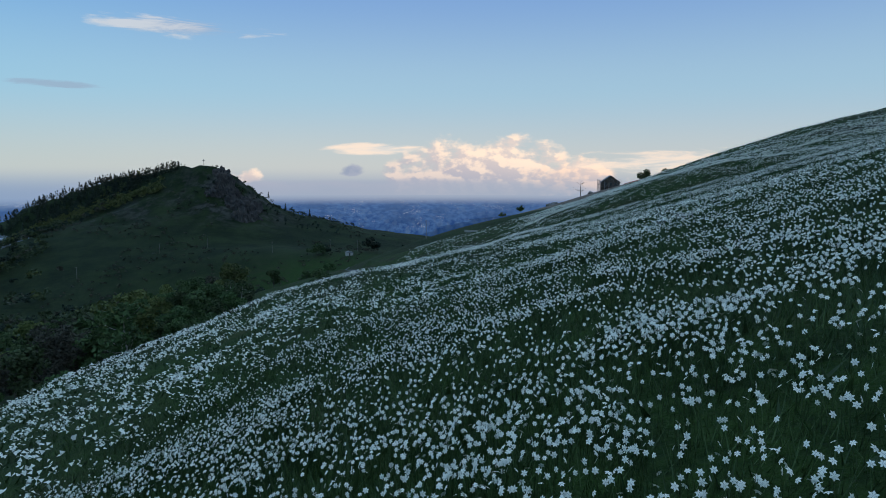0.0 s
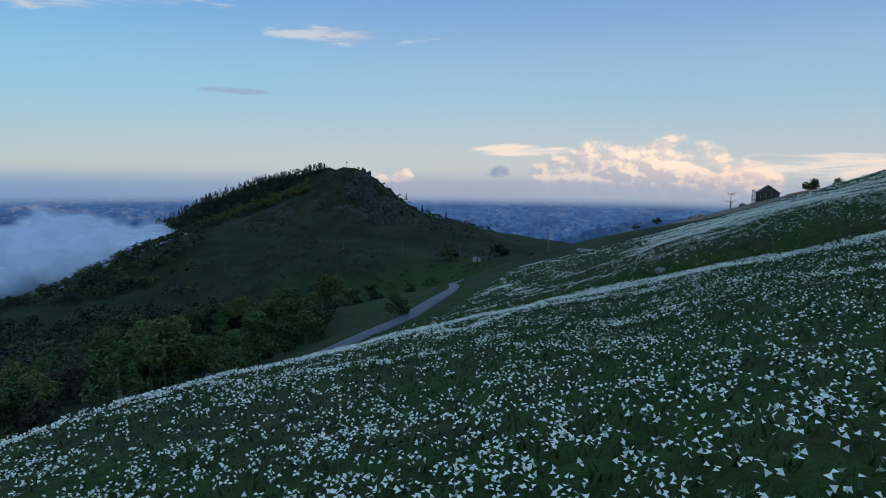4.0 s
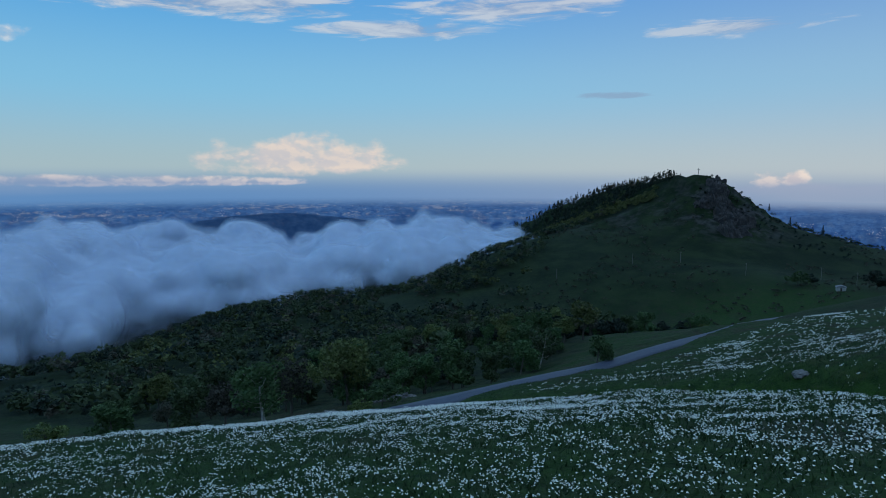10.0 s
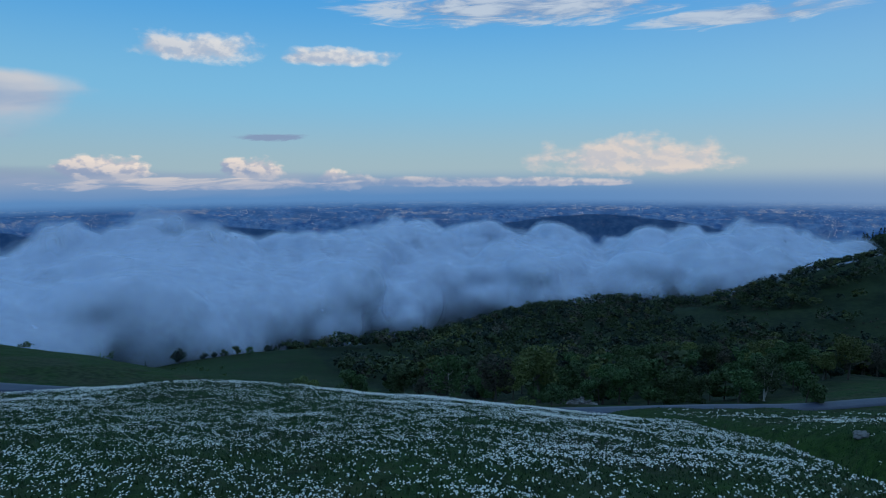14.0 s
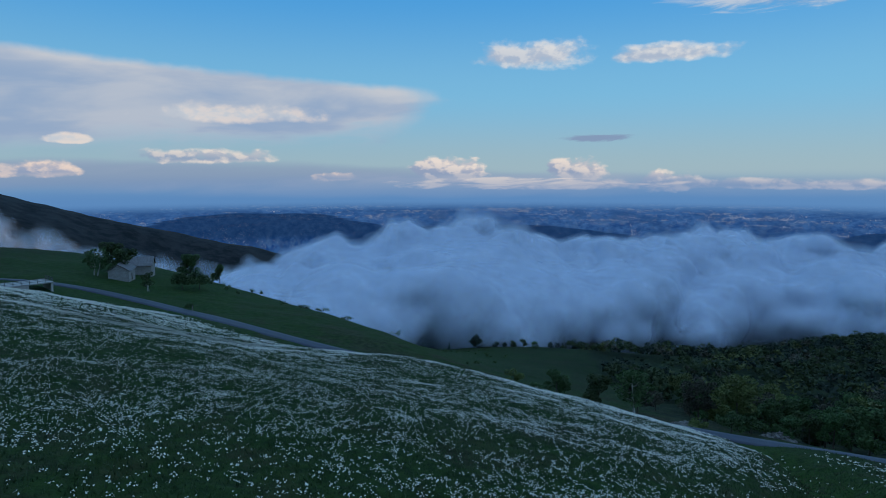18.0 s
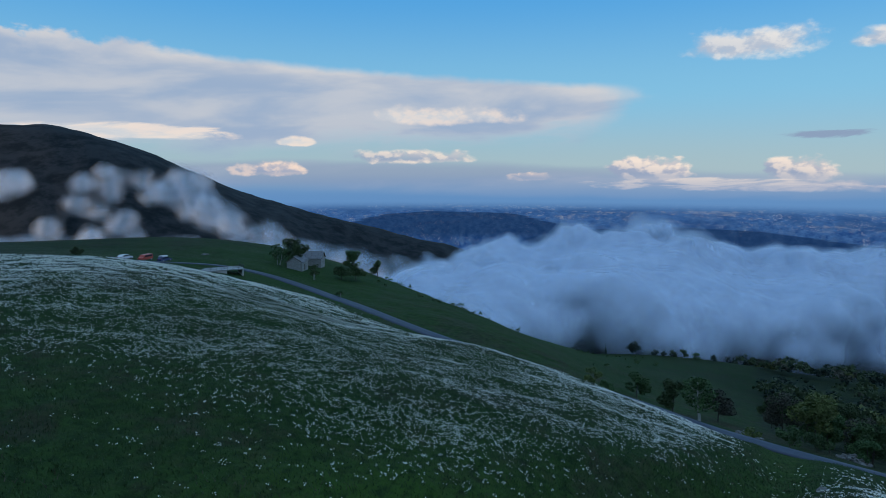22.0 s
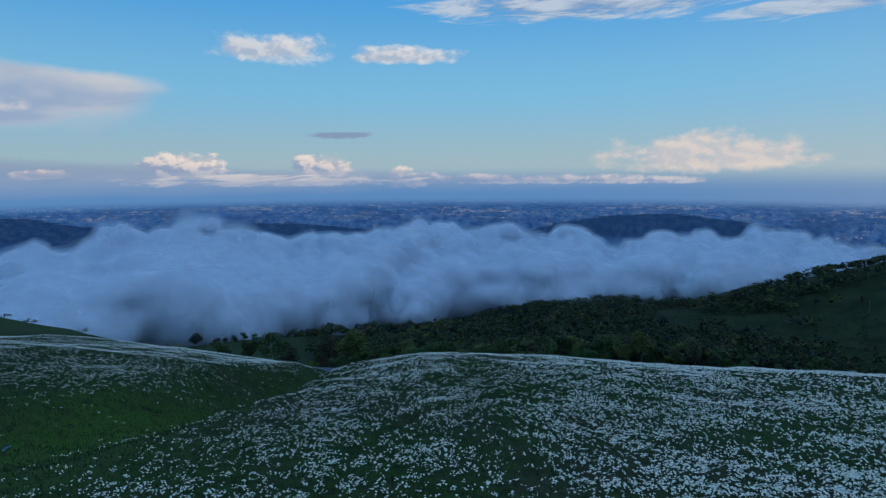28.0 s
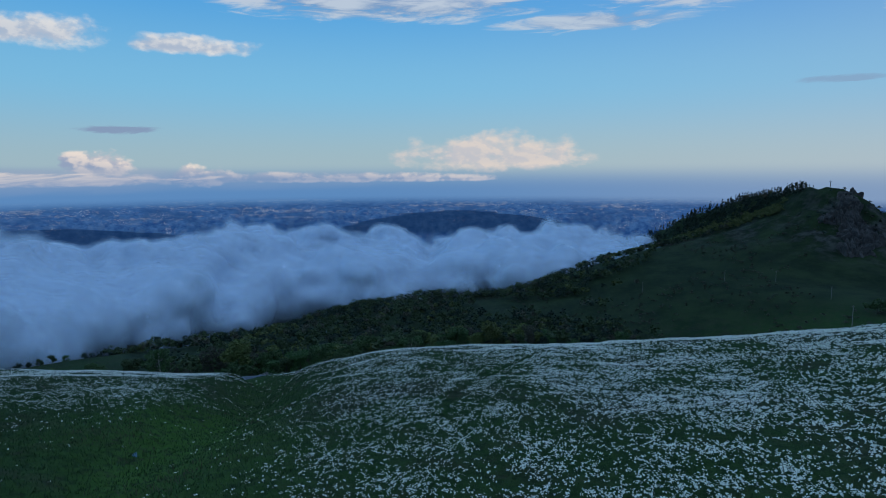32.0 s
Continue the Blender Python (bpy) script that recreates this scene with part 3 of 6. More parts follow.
def build_ground():
    n_ang = 580
    radii = [0.02]
    while radii[-1] < 4850:
        r = radii[-1]
        radii.append(r + (0.75 if r < 110 else 0.75 + (r - 110) * 0.016))
    radii = np.array(radii)
    ang = np.linspace(0, 2 * math.pi, n_ang, endpoint=False)
    x = MX + radii[:, None] * np.cos(ang)
    y = MY + radii[:, None] * np.sin(ang)
    z = height(x, y)
    verts = np.stack([x, y, z], -1).reshape(-1, 3)
    me = quick_mesh("ground", verts, grid_faces(len(radii), n_ang, True), [GROUND])
    me.polygons.foreach_set("use_smooth", np.ones(len(me.polygons), bool))
    fx, fy = x.ravel(), y.ravel()
    paint(me, "bloom", bloom(fx, fy))
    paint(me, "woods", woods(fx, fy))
    g, gt = polyline_distance(fx, fy, GULLY)
    paint(me, "wet", np.exp(-((fx - 66) / 16) ** 2 - ((fy - 70) / 8) ** 2) + 0.5 * np.exp(-(g / 4) ** 2))
    paint(me, "rock", np.clip(1.3 * np.exp(-((fx + 215) ** 2 + (fy - 672) ** 2) / 46.0 ** 2) + 0.55 * np.exp(-((fx + 330) ** 2 / 70.0 ** 2 + (fy - 640) ** 2 / 45.0 ** 2)), 0, 1))
    hx, hy = fx - 74, fy - 335
    paint(me, "dug", np.exp(-((hx + 6) ** 2 / 38.0 ** 2 + (hy + 8) ** 2 / 32.0 ** 2) ** 2))
    paint(me, "upland", np.maximum(smooth(hill_height(fx, fy), -130, -75), 0.7 * smooth(np.hypot(fx - MX, fy - MY), 110, 230) * (1 - smooth(np.hypot(fx - MX, fy - MY), 700, 1000))) * (1 - 0.95 * np.exp(-((fx + 95) ** 2 / 60.0 ** 2 + (fy - 410) ** 2 / 90.0 ** 2) ** 2))
          * (1 - 0.9 * np.exp(-((fx + 190) / 170) ** 2 - ((fy + 25) / 75) ** 2)) * (1 - 0.9 * np.exp(-((fx + 60) / 60) ** 2 - ((fy + 60) / 50) ** 2)))
    paint(me, "wild", smooth(np.hypot(fx - MX, fy - MY), 850, 1250) * (1 - smooth(hill_height(fx, fy), -140, -90)))
    meadow = 0.7 * np.exp(-((fx + 95) ** 2 / 48.0 ** 2 + (fy - 410) ** 2 / 80.0 ** 2) ** 2) + np.exp(-((fx + 190) / 150) ** 2 - ((fy + 25) / 60) ** 2) + 0.7 * np.exp(-((fx + 60) / 60) ** 2 - ((fy + 65) / 40) ** 2)
    paint(me, "lush", np.clip(meadow, 0, 1))
    return tagged(new("ground", me), "steep alpine meadow of dark spring grass falling into a wooded valley", kind="structure")


class Chart:
    """Values of a function of the plan on a fine grid, read off quickly."""

    def __init__(self, fn, x0, x1, y0, y1, cell):
        self.x0, self.y0, self.cell = x0, y0, cell
        gx, gy = np.arange(x0, x1 + cell, cell), np.arange(y0, y1 + cell, cell)
        self.v = fn(*np.meshgrid(gx, gy, indexing="ij"))

    def __call__(self, x, y):
        u, v = (x - self.x0) / self.cell, (y - self.y0) / self.cell
        i = np.clip(u.astype(int), 0, self.v.shape[0] - 2)
        j = np.clip(v.astype(int), 0, self.v.shape[1] - 2)
        u, v = u - i, v - j
        t = self.v
        return (t[i, j] * (1 - u) + t[i + 1, j] * u) * (1 - v) + (t[i, j + 1] * (1 - u) + t[i + 1, j + 1] * u) * v


meadow_height = Chart(height, -42, 130, -50, 240, 0.5)
meadow_bloom = Chart(bloom, -42, 130, -50, 240, 0.4)


# ---- large forms ----
build_ground()


def build_road():
    line = spline([(*p, 0) for p in ROAD], 10)
    n = len(line)
    pts = np.array([p[:2] for p in line])
    tang = np.gradient(pts, axis=0)
    tang /= np.linalg.norm(tang, axis=1)[:, None]
    side = np.stack([-tang[:, 1], tang[:, 0]], 1)
    t = np.linspace(0, 1, n)
    zr = np.interp(t, np.linspace(0, 1, len(ROAD_Z)), ROAD_Z)
    rows = []
    for off, dz in ((-1.6, -0.25), (-1.5, 0.0), (-0.7, 0.03), (0.7, 0.03), (1.5, 0.0), (1.6, -0.25)):
        rows.append(np.column_stack([pts + side * off, zr + dz + 0.06]))
    me = quick_mesh("road", np.stack(rows, 1).reshape(-1, 3), grid_faces(n, 6), [ASPHALT])
    tagged(new("road", me), "narrow grey asphalt mountain road along the slope", kind="structure")


build_road()


def lattice3(ix, iy, iz, seed):
    h = (ix * 374761393 + iy * 668265263 + iz * 2147483629 + seed * 974634541) & 0x7FFFFFFF
    h = ((h ^ (h >> 13)) * 1274126177) & 0x7FFFFFFF
    return (((h ^ (h >> 16)) & 0xFFFF) / 65535.0).astype(np.float32)


def solid_noise(shape, origin, step_, size, seed):
    """Smooth noise from -1 to 1 on a box of cells."""
    axes = []
    for k in range(3):
        c = (origin[k] + step_ * np.arange(shape[k])) / size
        f = np.floor(c)
        u = (c - f).astype(np.float32)
        axes.append((f.astype(np.int64), u * u * (3 - 2 * u)))
    lo = [int(a[0].min()) for a in axes]
    grids = np.meshgrid(*[np.arange(a[0].min(), a[0].max() + 2) for a in axes], indexing="ij")
    v = lattice3(*grids, seed) * 2 - 1
    for k in range(3):          # one axis after the other
        i, u = axes[k][0] - lo[k], axes[k][1]
        u = u.reshape([-1 if a == k else 1 for a in range(3)])
        v = np.take(v, i, axis=k) * (1 - u) + np.take(v, i + 1, axis=k) * u
    return v


def skin_of(field, level, origin, step_):
    """The surface on which a field of cells takes the level: vertices and quads."""
    inside = field > level
    count = np.zeros(tuple(n - 1 for n in field.shape), np.int8)
    corners = [(a, b, c) for a in (0, 1) for b in (0, 1) for c in (0, 1)]
    nx, ny, nz = count.shape
    for a, b, c in corners:
        count += inside[a:a + nx, b:b + ny, c:c + nz]
    cell = np.argwhere((count > 0) & (count < 8))
    number = np.full(count.shape, -1, np.int64)
    number[tuple(cell.T)] = np.arange(len(cell))
    total, hits = np.zeros((len(cell), 3)), np.zeros(len(cell))
    for p in corners:
        for k in range(3):
            if p[k]:
                continue
            q = list(p)
            q[k] = 1
            va, vb = field[tuple((cell + p).T)], field[tuple((cell + q).T)]
            cross = (va > level) != (vb > level)
            t = np.where(cross, (level - va) / np.where(cross, vb - va, 1), 0)
            at = np.tile(np.array(p, float), (len(cell), 1))
            at[:, k] = t
            total += at * cross[:, None]
            hits += cross
    verts = np.array(origin) + step_ * (cell + total / hits[:, None])
    quads = []
    for k in range(3):
        u, v = (k + 1) % 3, (k + 2) % 3
        a = np.take(inside, range(0, field.shape[k] - 1), axis=k)
        b = np.take(inside, range(1, field.shape[k]), axis=k)
        e = np.argwhere(a != b)
        e = e[(e[:, u] > 0) & (e[:, v] > 0) & (e[:, u] < field.shape[u] - 1) & (e[:, v] < field.shape[v] - 1)]
        out = a[tuple(e.T)]
        ring = []
        for du, dv in ((1, 1), (0, 1), (0, 0), (1, 0)):
            c = e.copy()
            c[:, u] -= du
            c[:, v] -= dv
            ring.append(number[tuple(c.T)])
        f = np.stack(ring, 1)
        f[~out] = f[~out][:, ::-1]
        quads.append(f)
    return verts, np.concatenate(quads)


def cloud_mass(name, blobs, cell, rough, label, category, skins, floor=-170.0, base=None):
    """Billows of cloud melted into one body, drawn as an inner skin and ever thinner skins round it."""
    b = np.asarray(blobs, float)
    reach = max(d for _, d in skins) + 12
    lo = (b[:, :3] - b[:, 3:]).min(0) - reach
    hi = (b[:, :3] + b[:, 3:]).max(0) + reach
    shape = tuple(np.ceil((hi - lo) / cell).astype(int) + 1)
    field = np.full(shape, -60.0, np.float32)
    for x, y, z, r in b:
        i0 = np.maximum(np.floor((np.array([x, y, z]) - r - reach - lo) / cell).astype(int), 0)
        i1 = np.minimum(np.ceil((np.array([x, y, z]) + r + reach - lo) / cell).astype(int) + 1, shape)
        gx, gy, gz = (lo[k] + cell * np.arange(i0[k], i1[k]) - c for k, c in enumerate((x, y, z)))
        d = r - np.sqrt(gx[:, None, None] ** 2 + gy[None, :, None] ** 2 + (gz[None, None, :] / 0.85) ** 2)
        box = (slice(i0[0], i1[0]), slice(i0[1], i1[1]), slice(i0[2], i1[2]))
        field[box] = np.maximum(field[box], d.astype(np.float32))
    for k in range(3):          # soften the seams between billows
        field = (np.roll(field, 1, k) + 2 * field + np.roll(field, -1, k)) / 4
    for k, (size, amp) in enumerate(((58.0, 1.3), (27.0, 0.8), (12.0, 0.22))):
        n = solid_noise(shape, lo, cell, size, 300 + k)
        field += rough * amp * (2.4 * np.abs(n) - 0.8)
    if base is not None:        # frays towards its foot
        z = lo[2] + cell * np.arange(shape[2])
        fray = 1.0 + 1.4 * (1 - smooth(z, base, base + 70))
        field = np.where(field < 0, field / fray[None, None, :].astype(np.float32), field)
    body = None
    for mat, lift in skins:
        verts, quads = skin_of(field, -lift, lo, cell)
        low = verts[:, 2] < np.maximum(height(verts[:, 0], verts[:, 1]) - 12, floor)
        quads = quads[~low[quads].all(1)]
        used, inverse = np.unique(quads, return_inverse=True)
        sk = quick_mesh(name, verts[used], inverse.reshape(-1, 4), [mat])
        sk.polygons.foreach_set("use_smooth", np.ones(len(quads), bool))
        ob = new(name if body is None else "mist_skin", sk)
        if body is None:
            body = tagged(ob, label, category, kind="stuff")
        else:
            ob.parent = body


def build_fog():
    """The bank of cloud that fills the valley: a wall of billows behind a lower apron."""
    rng = np.random.default_rng(31)
    az_front = [36, 41, 45, 52, 60, 70, 76, 80, 84, 90, 100, 110, 116, 128, 140, 158]
    front_at = [850, 735, 690, 660, 650, 650, 645, 615, 560, 500, 450, 415, 400, 430, 560, 760]
    az_crest = [41.4, 45.9, 48.8, 51.3, 54.7, 56.7, 59.7, 62.8, 66.1, 68.3, 71.3, 75.2, 78.1, 80.5, 85.4, 86.5, 89.5, 92.7, 95.2, 96.7, 98.7, 101.9, 105.3, 107.9, 110.5, 113.8, 115.9, 120.3, 126, 132, 140, 158]
    crest_at = [-76, -69, -57, -41, -59, -50, -56, -76, -55, -54, -47, -56, -43, -37, -44, -52, -45, -52, -34, -37, -29, -21, -32, -29, -41, -35, -40, -54, -88, -100, -108, -135]
    blobs = []
    for size, step_, lift, jitter in ((40, 3.0, -30.0, 8.0), (24, 1.8, -15.0, 7.0), (13, 1.1, -8.0, 6.0)):
        for a0 in np.arange(43, 158, step_):
            for u in np.arange(0.0, 1.25, 0.17 if size > 30 else 0.125 if size > 20 else 0.09):
                a = a0 + rng.uniform(-0.6, 0.6) * step_
                front = np.interp(a, az_front, front_at) + 16 * math.sin(a * 0.42 + 1.0) + 12 * math.sin(a * 1.13)
                r = size * rng.uniform(0.6, 1.35)
                low = np.interp(a, [43, 48, 57, 65, 72, 80, 90, 100, 116, 124, 130, 158], [-90, -110, -104, -122, -126, -130, -105, -98, -95, -115, -135, -170])
                high = np.interp(a, az_crest, crest_at)
                r = min(r, 0.55 * (high - low))
                dd = front + r * 0.7 + 170 * u + rng.uniform(-18, 18)
                top = low + 14 + (high - low - 14) * min(1.0, 0.05 + u * 1.05) ** 0.8 - 60 * max(0.0, u - 1.0)
                z = max(top + lift + rng.normal(0, jitter) * 0.6 - r * 0.85, low + r * 0.5)
                blobs.append((80 - math.sin(radians(a)) * dd, 70 + math.cos(radians(a)) * dd, z, r))
                if size > 30 and z - 40 > low:
                    blobs.append((80 - math.sin(radians(a)) * (dd + 15), 70 + math.cos(radians(a)) * (dd + 15), z - 34, 42))
    # the tongue that licks the hill's flank
    for x, y, z, r in ((-400, 618, -82, 9), (-412, 612, -88, 14), (-432, 604, -94, 20), (-455, 596, -100, 26), (-480, 588, -106, 32), (-510, 575, -110, 36), (-540, 560, -112, 40)):
        blobs.append((x, y, z, r))
    cloud_mass("valley_cloud", blobs, 4.5, 6.0, "thick blue-white bank of low cloud filling the valley", "cloud", list(zip(MIST, (0.0, 1.0, 2.2, 3.8, 5.8, 8.4))), base=-165.0)


build_fog()


def build_backdrop():
    """The hazy plain far below, with its fields and towns: a plain glowing band behind everything."""
    mat = bpy.data.materials.new("hazy_distant_plain")
    mat.use_nodes = True
    tree = mat.node_tree
    tree.nodes.clear()
    node, put, m, mix, noise_, step, vec = nodes_of(tree)
    at = node("ShaderNodeTexCoord").outputs["Object"]
    sep = node("ShaderNodeSeparateXYZ")
    put(sep.inputs[0], at)
    x, y, z = sep.outputs
    az = m("MULTIPLY", m("ARCTAN2", m("MULTIPLY", x, -1.0), y), 57.29578)
    drop = m("MAXIMUM", m("MULTIPLY", z, -1.0 / 4800.0), 0.012)
    far = m("DIVIDE", 1.0, drop)                       # grows towards the horizon as distance on the plain does
    px = m("MULTIPLY", az, 0.349)
    plain = vec(m("MULTIPLY", px, 0.45), m("MULTIPLY", far, 0.08))
    fields = noise_(plain, 9.0, 7.0, 0.72)
    plots = node("ShaderNodeTexVoronoi")
    put(plots.inputs["Vector"], vec(m("MULTIPLY", px, 0.7), m("MULTIPLY", far, 0.09)))
    plots.inputs["Scale"].default_value = 11.0
    tone = node("ShaderNodeSeparateColor")
    put(tone.inputs[0], plots.outputs["Color"])
    broad_ = noise_(vec(m("MULTIPLY", az, 0.06), m("MULTIPLY", drop, 60.0)), 2.0, 5.0, 0.6)
    shade = noise_(vec(m("MULTIPLY", px, 0.14), m("MULTIPLY", far, 0.03)), 6.0, 4.0, 0.55)
    cell = node("ShaderNodeTexVoronoi")
    put(cell.inputs["Vector"], vec(m("MULTIPLY", px, 1.3), m("MULTIPLY", far, 0.16)))
    cell.inputs["Scale"].default_value = 17.0
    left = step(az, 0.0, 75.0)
    # painted distance haze: fields keep contrast below, and melt into the pale belt above
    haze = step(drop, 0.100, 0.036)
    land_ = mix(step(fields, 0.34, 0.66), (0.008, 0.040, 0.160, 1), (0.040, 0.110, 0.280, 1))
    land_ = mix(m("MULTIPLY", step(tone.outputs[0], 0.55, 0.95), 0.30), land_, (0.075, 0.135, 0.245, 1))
    # cloud shadow painted as broad darker blue patches
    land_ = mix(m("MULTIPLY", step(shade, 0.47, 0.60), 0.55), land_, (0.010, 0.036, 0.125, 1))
    # towns and villages, and the last sun painted as pale strips on open ground
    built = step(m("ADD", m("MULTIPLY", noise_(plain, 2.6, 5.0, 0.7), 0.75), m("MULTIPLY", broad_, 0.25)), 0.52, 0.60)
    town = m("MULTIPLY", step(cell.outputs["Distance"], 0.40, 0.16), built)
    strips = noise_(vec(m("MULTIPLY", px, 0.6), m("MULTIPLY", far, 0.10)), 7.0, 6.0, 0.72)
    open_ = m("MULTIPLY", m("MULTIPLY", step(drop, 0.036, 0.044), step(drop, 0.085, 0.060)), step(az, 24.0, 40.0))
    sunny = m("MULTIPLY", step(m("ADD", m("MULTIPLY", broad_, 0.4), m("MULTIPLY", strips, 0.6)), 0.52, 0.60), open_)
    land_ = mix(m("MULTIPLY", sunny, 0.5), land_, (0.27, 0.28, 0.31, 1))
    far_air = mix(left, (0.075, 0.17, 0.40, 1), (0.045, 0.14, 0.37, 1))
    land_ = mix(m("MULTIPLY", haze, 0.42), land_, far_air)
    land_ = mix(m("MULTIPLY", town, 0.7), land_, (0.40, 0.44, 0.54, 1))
    # low wooded ridges in the middle distance, their haze put into the blue

    def ridge_at(a0, wa, d0, hd):
        over = m("SUBTRACT", 1.0, m("POWER", m("ABSOLUTE", m("DIVIDE", m("SUBTRACT", az, a0), wa)), 2.0))
        crown = m("SUBTRACT", d0, m("MULTIPLY", m("ADD", over, m("MULTIPLY", m("SUBTRACT", broad_, 0.5), 0.5)), hd))
        return m("MULTIPLY", m("MULTIPLY", step(m("SUBTRACT", drop, crown), 0.0, 0.0022), step(m("SUBTRACT", drop, d0), 0.020, 0.0)), step(over, 0.0, 0.15))
    wooded = m("MAXIMUM", ridge_at(61.0, 12.0, 0.094, 0.030), m("MAXIMUM", ridge_at(99.0, 15.0, 0.098, 0.022), m("MAXIMUM", ridge_at(120.0, 13.0, 0.088, 0.034), m("MULTIPLY", ridge_at(-9.0, 13.0, 0.110, 0.045), 0.7))))
    land_ = mix(m("MULTIPLY", wooded, 0.88), land_, mix(step(fields, 0.3, 0.7), (0.006, 0.026, 0.090, 1), (0.014, 0.044, 0.125, 1)))
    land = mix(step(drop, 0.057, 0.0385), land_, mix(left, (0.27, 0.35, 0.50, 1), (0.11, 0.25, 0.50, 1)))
    # the plain glows by itself, with light, shade and haze in this colour
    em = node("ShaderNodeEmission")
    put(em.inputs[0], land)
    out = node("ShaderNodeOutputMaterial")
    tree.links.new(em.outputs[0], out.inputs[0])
    n = 160
    ang = np.radians(np.linspace(-60, 150, n))
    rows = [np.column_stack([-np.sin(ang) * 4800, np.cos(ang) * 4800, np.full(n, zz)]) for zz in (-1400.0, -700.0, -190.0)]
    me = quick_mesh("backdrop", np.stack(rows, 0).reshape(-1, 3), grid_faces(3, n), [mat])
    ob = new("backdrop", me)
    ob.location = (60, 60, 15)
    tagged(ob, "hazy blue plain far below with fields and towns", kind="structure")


build_backdrop()



# ---- growing things ----
def part(name, me, parent, label=""):
    ob = new(name, me)
    ob.parent = parent
    return tagged(ob, label)


def thing(name, at, label, category, group="", turn=0.0, kind=""):
    ob = new(name)
    ob.empty_display_size = 0.3
    ob.matrix_basis = pose(*at, 0, 0, turn)
    return tagged(ob, label, category, group, kind)


def bm_mesh(name, bm, mats, smooth_=False):
    me = bpy.data.meshes.new(name)
    bm.normal_update()
    bm.to_mesh(me)
    bm.free()
    for mat in (mats if isinstance(mats, (list, tuple)) else [mats]):
        me.materials.append(mat)
    if smooth_:
        me.polygons.foreach_set("use_smooth", [True] * len(me.polygons))
    return me


def tube_arrays(pts, radii, sides=6):
    """A tapered, bent tube through points."""
    pts = np.asarray(pts, float)
    tang = np.gradient(pts, axis=0)
    tang /= np.linalg.norm(tang, axis=1)[:, None] + 1e-9
    ref = np.array([0.3, 0.9, 0.1])
    u = np.cross(tang, ref)
    u /= np.linalg.norm(u, axis=1)[:, None] + 1e-9
    v = np.cross(tang, u)
    a = np.linspace(0, 2 * math.pi, sides, endpoint=False)
    ring = pts[:, None] + np.asarray(radii)[:, None, None] * (u[:, None] * np.cos(a)[:, None] + v[:, None] * np.sin(a)[:, None])
    return ring.reshape(-1, 3), grid_faces(len(pts), sides, True)


def joined(chunks):
    verts, faces, n = [], [], 0
    for v, f in chunks:
        verts.append(v)
        faces.append(f + n)
        n += len(v)
    return np.concatenate(verts), np.concatenate(faces)


def leaf_cards(centres, size, rng, droop=0.0):
    """Small bent leaf sprays, each two triangles folded along the middle."""
    n = len(centres)
    d = rng.normal(size=(n, 3))
    d[:, 2] = d[:, 2] * 0.5 - droop
    d /= np.linalg.norm(d, axis=1)[:, None]
    e = np.cross(d, rng.normal(size=(n, 3)))
    e /= np.linalg.norm(e, axis=1)[:, None]
    f = np.cross(d, e)
    s = size * rng.uniform(0.6, 1.4, (n, 1))
    p0, p1 = centres - d * s, centres + d * s
    q0, q1 = centres + e * s * 0.55 + f * s * 0.25, centres - e * s * 0.55 + f * s * 0.25
    verts = np.stack([p0, q0, p1, q1], 1).reshape(-1, 3)
    return verts, np.arange(4 * n).reshape(-1, 4)


def crown_points(rng, n, blobs):
    """Points spread through the outer parts of overlapping lumps."""
    w = np.array([b[3] ** 2 for b in blobs])
    pick = rng.choice(len(blobs), n, p=w / w.sum())
    b = np.array([(*q[:3], q[3]) for q in blobs])[pick]
    d = rng.normal(size=(n, 3))
    d /= np.linalg.norm(d, axis=1)[:, None]
    r = b[:, 3:4] * rng.uniform(0.45, 1.08, (n, 1)) ** 0.6
    return b[:, :3] + d * r * np.array([1.0, 1.0, 0.85])


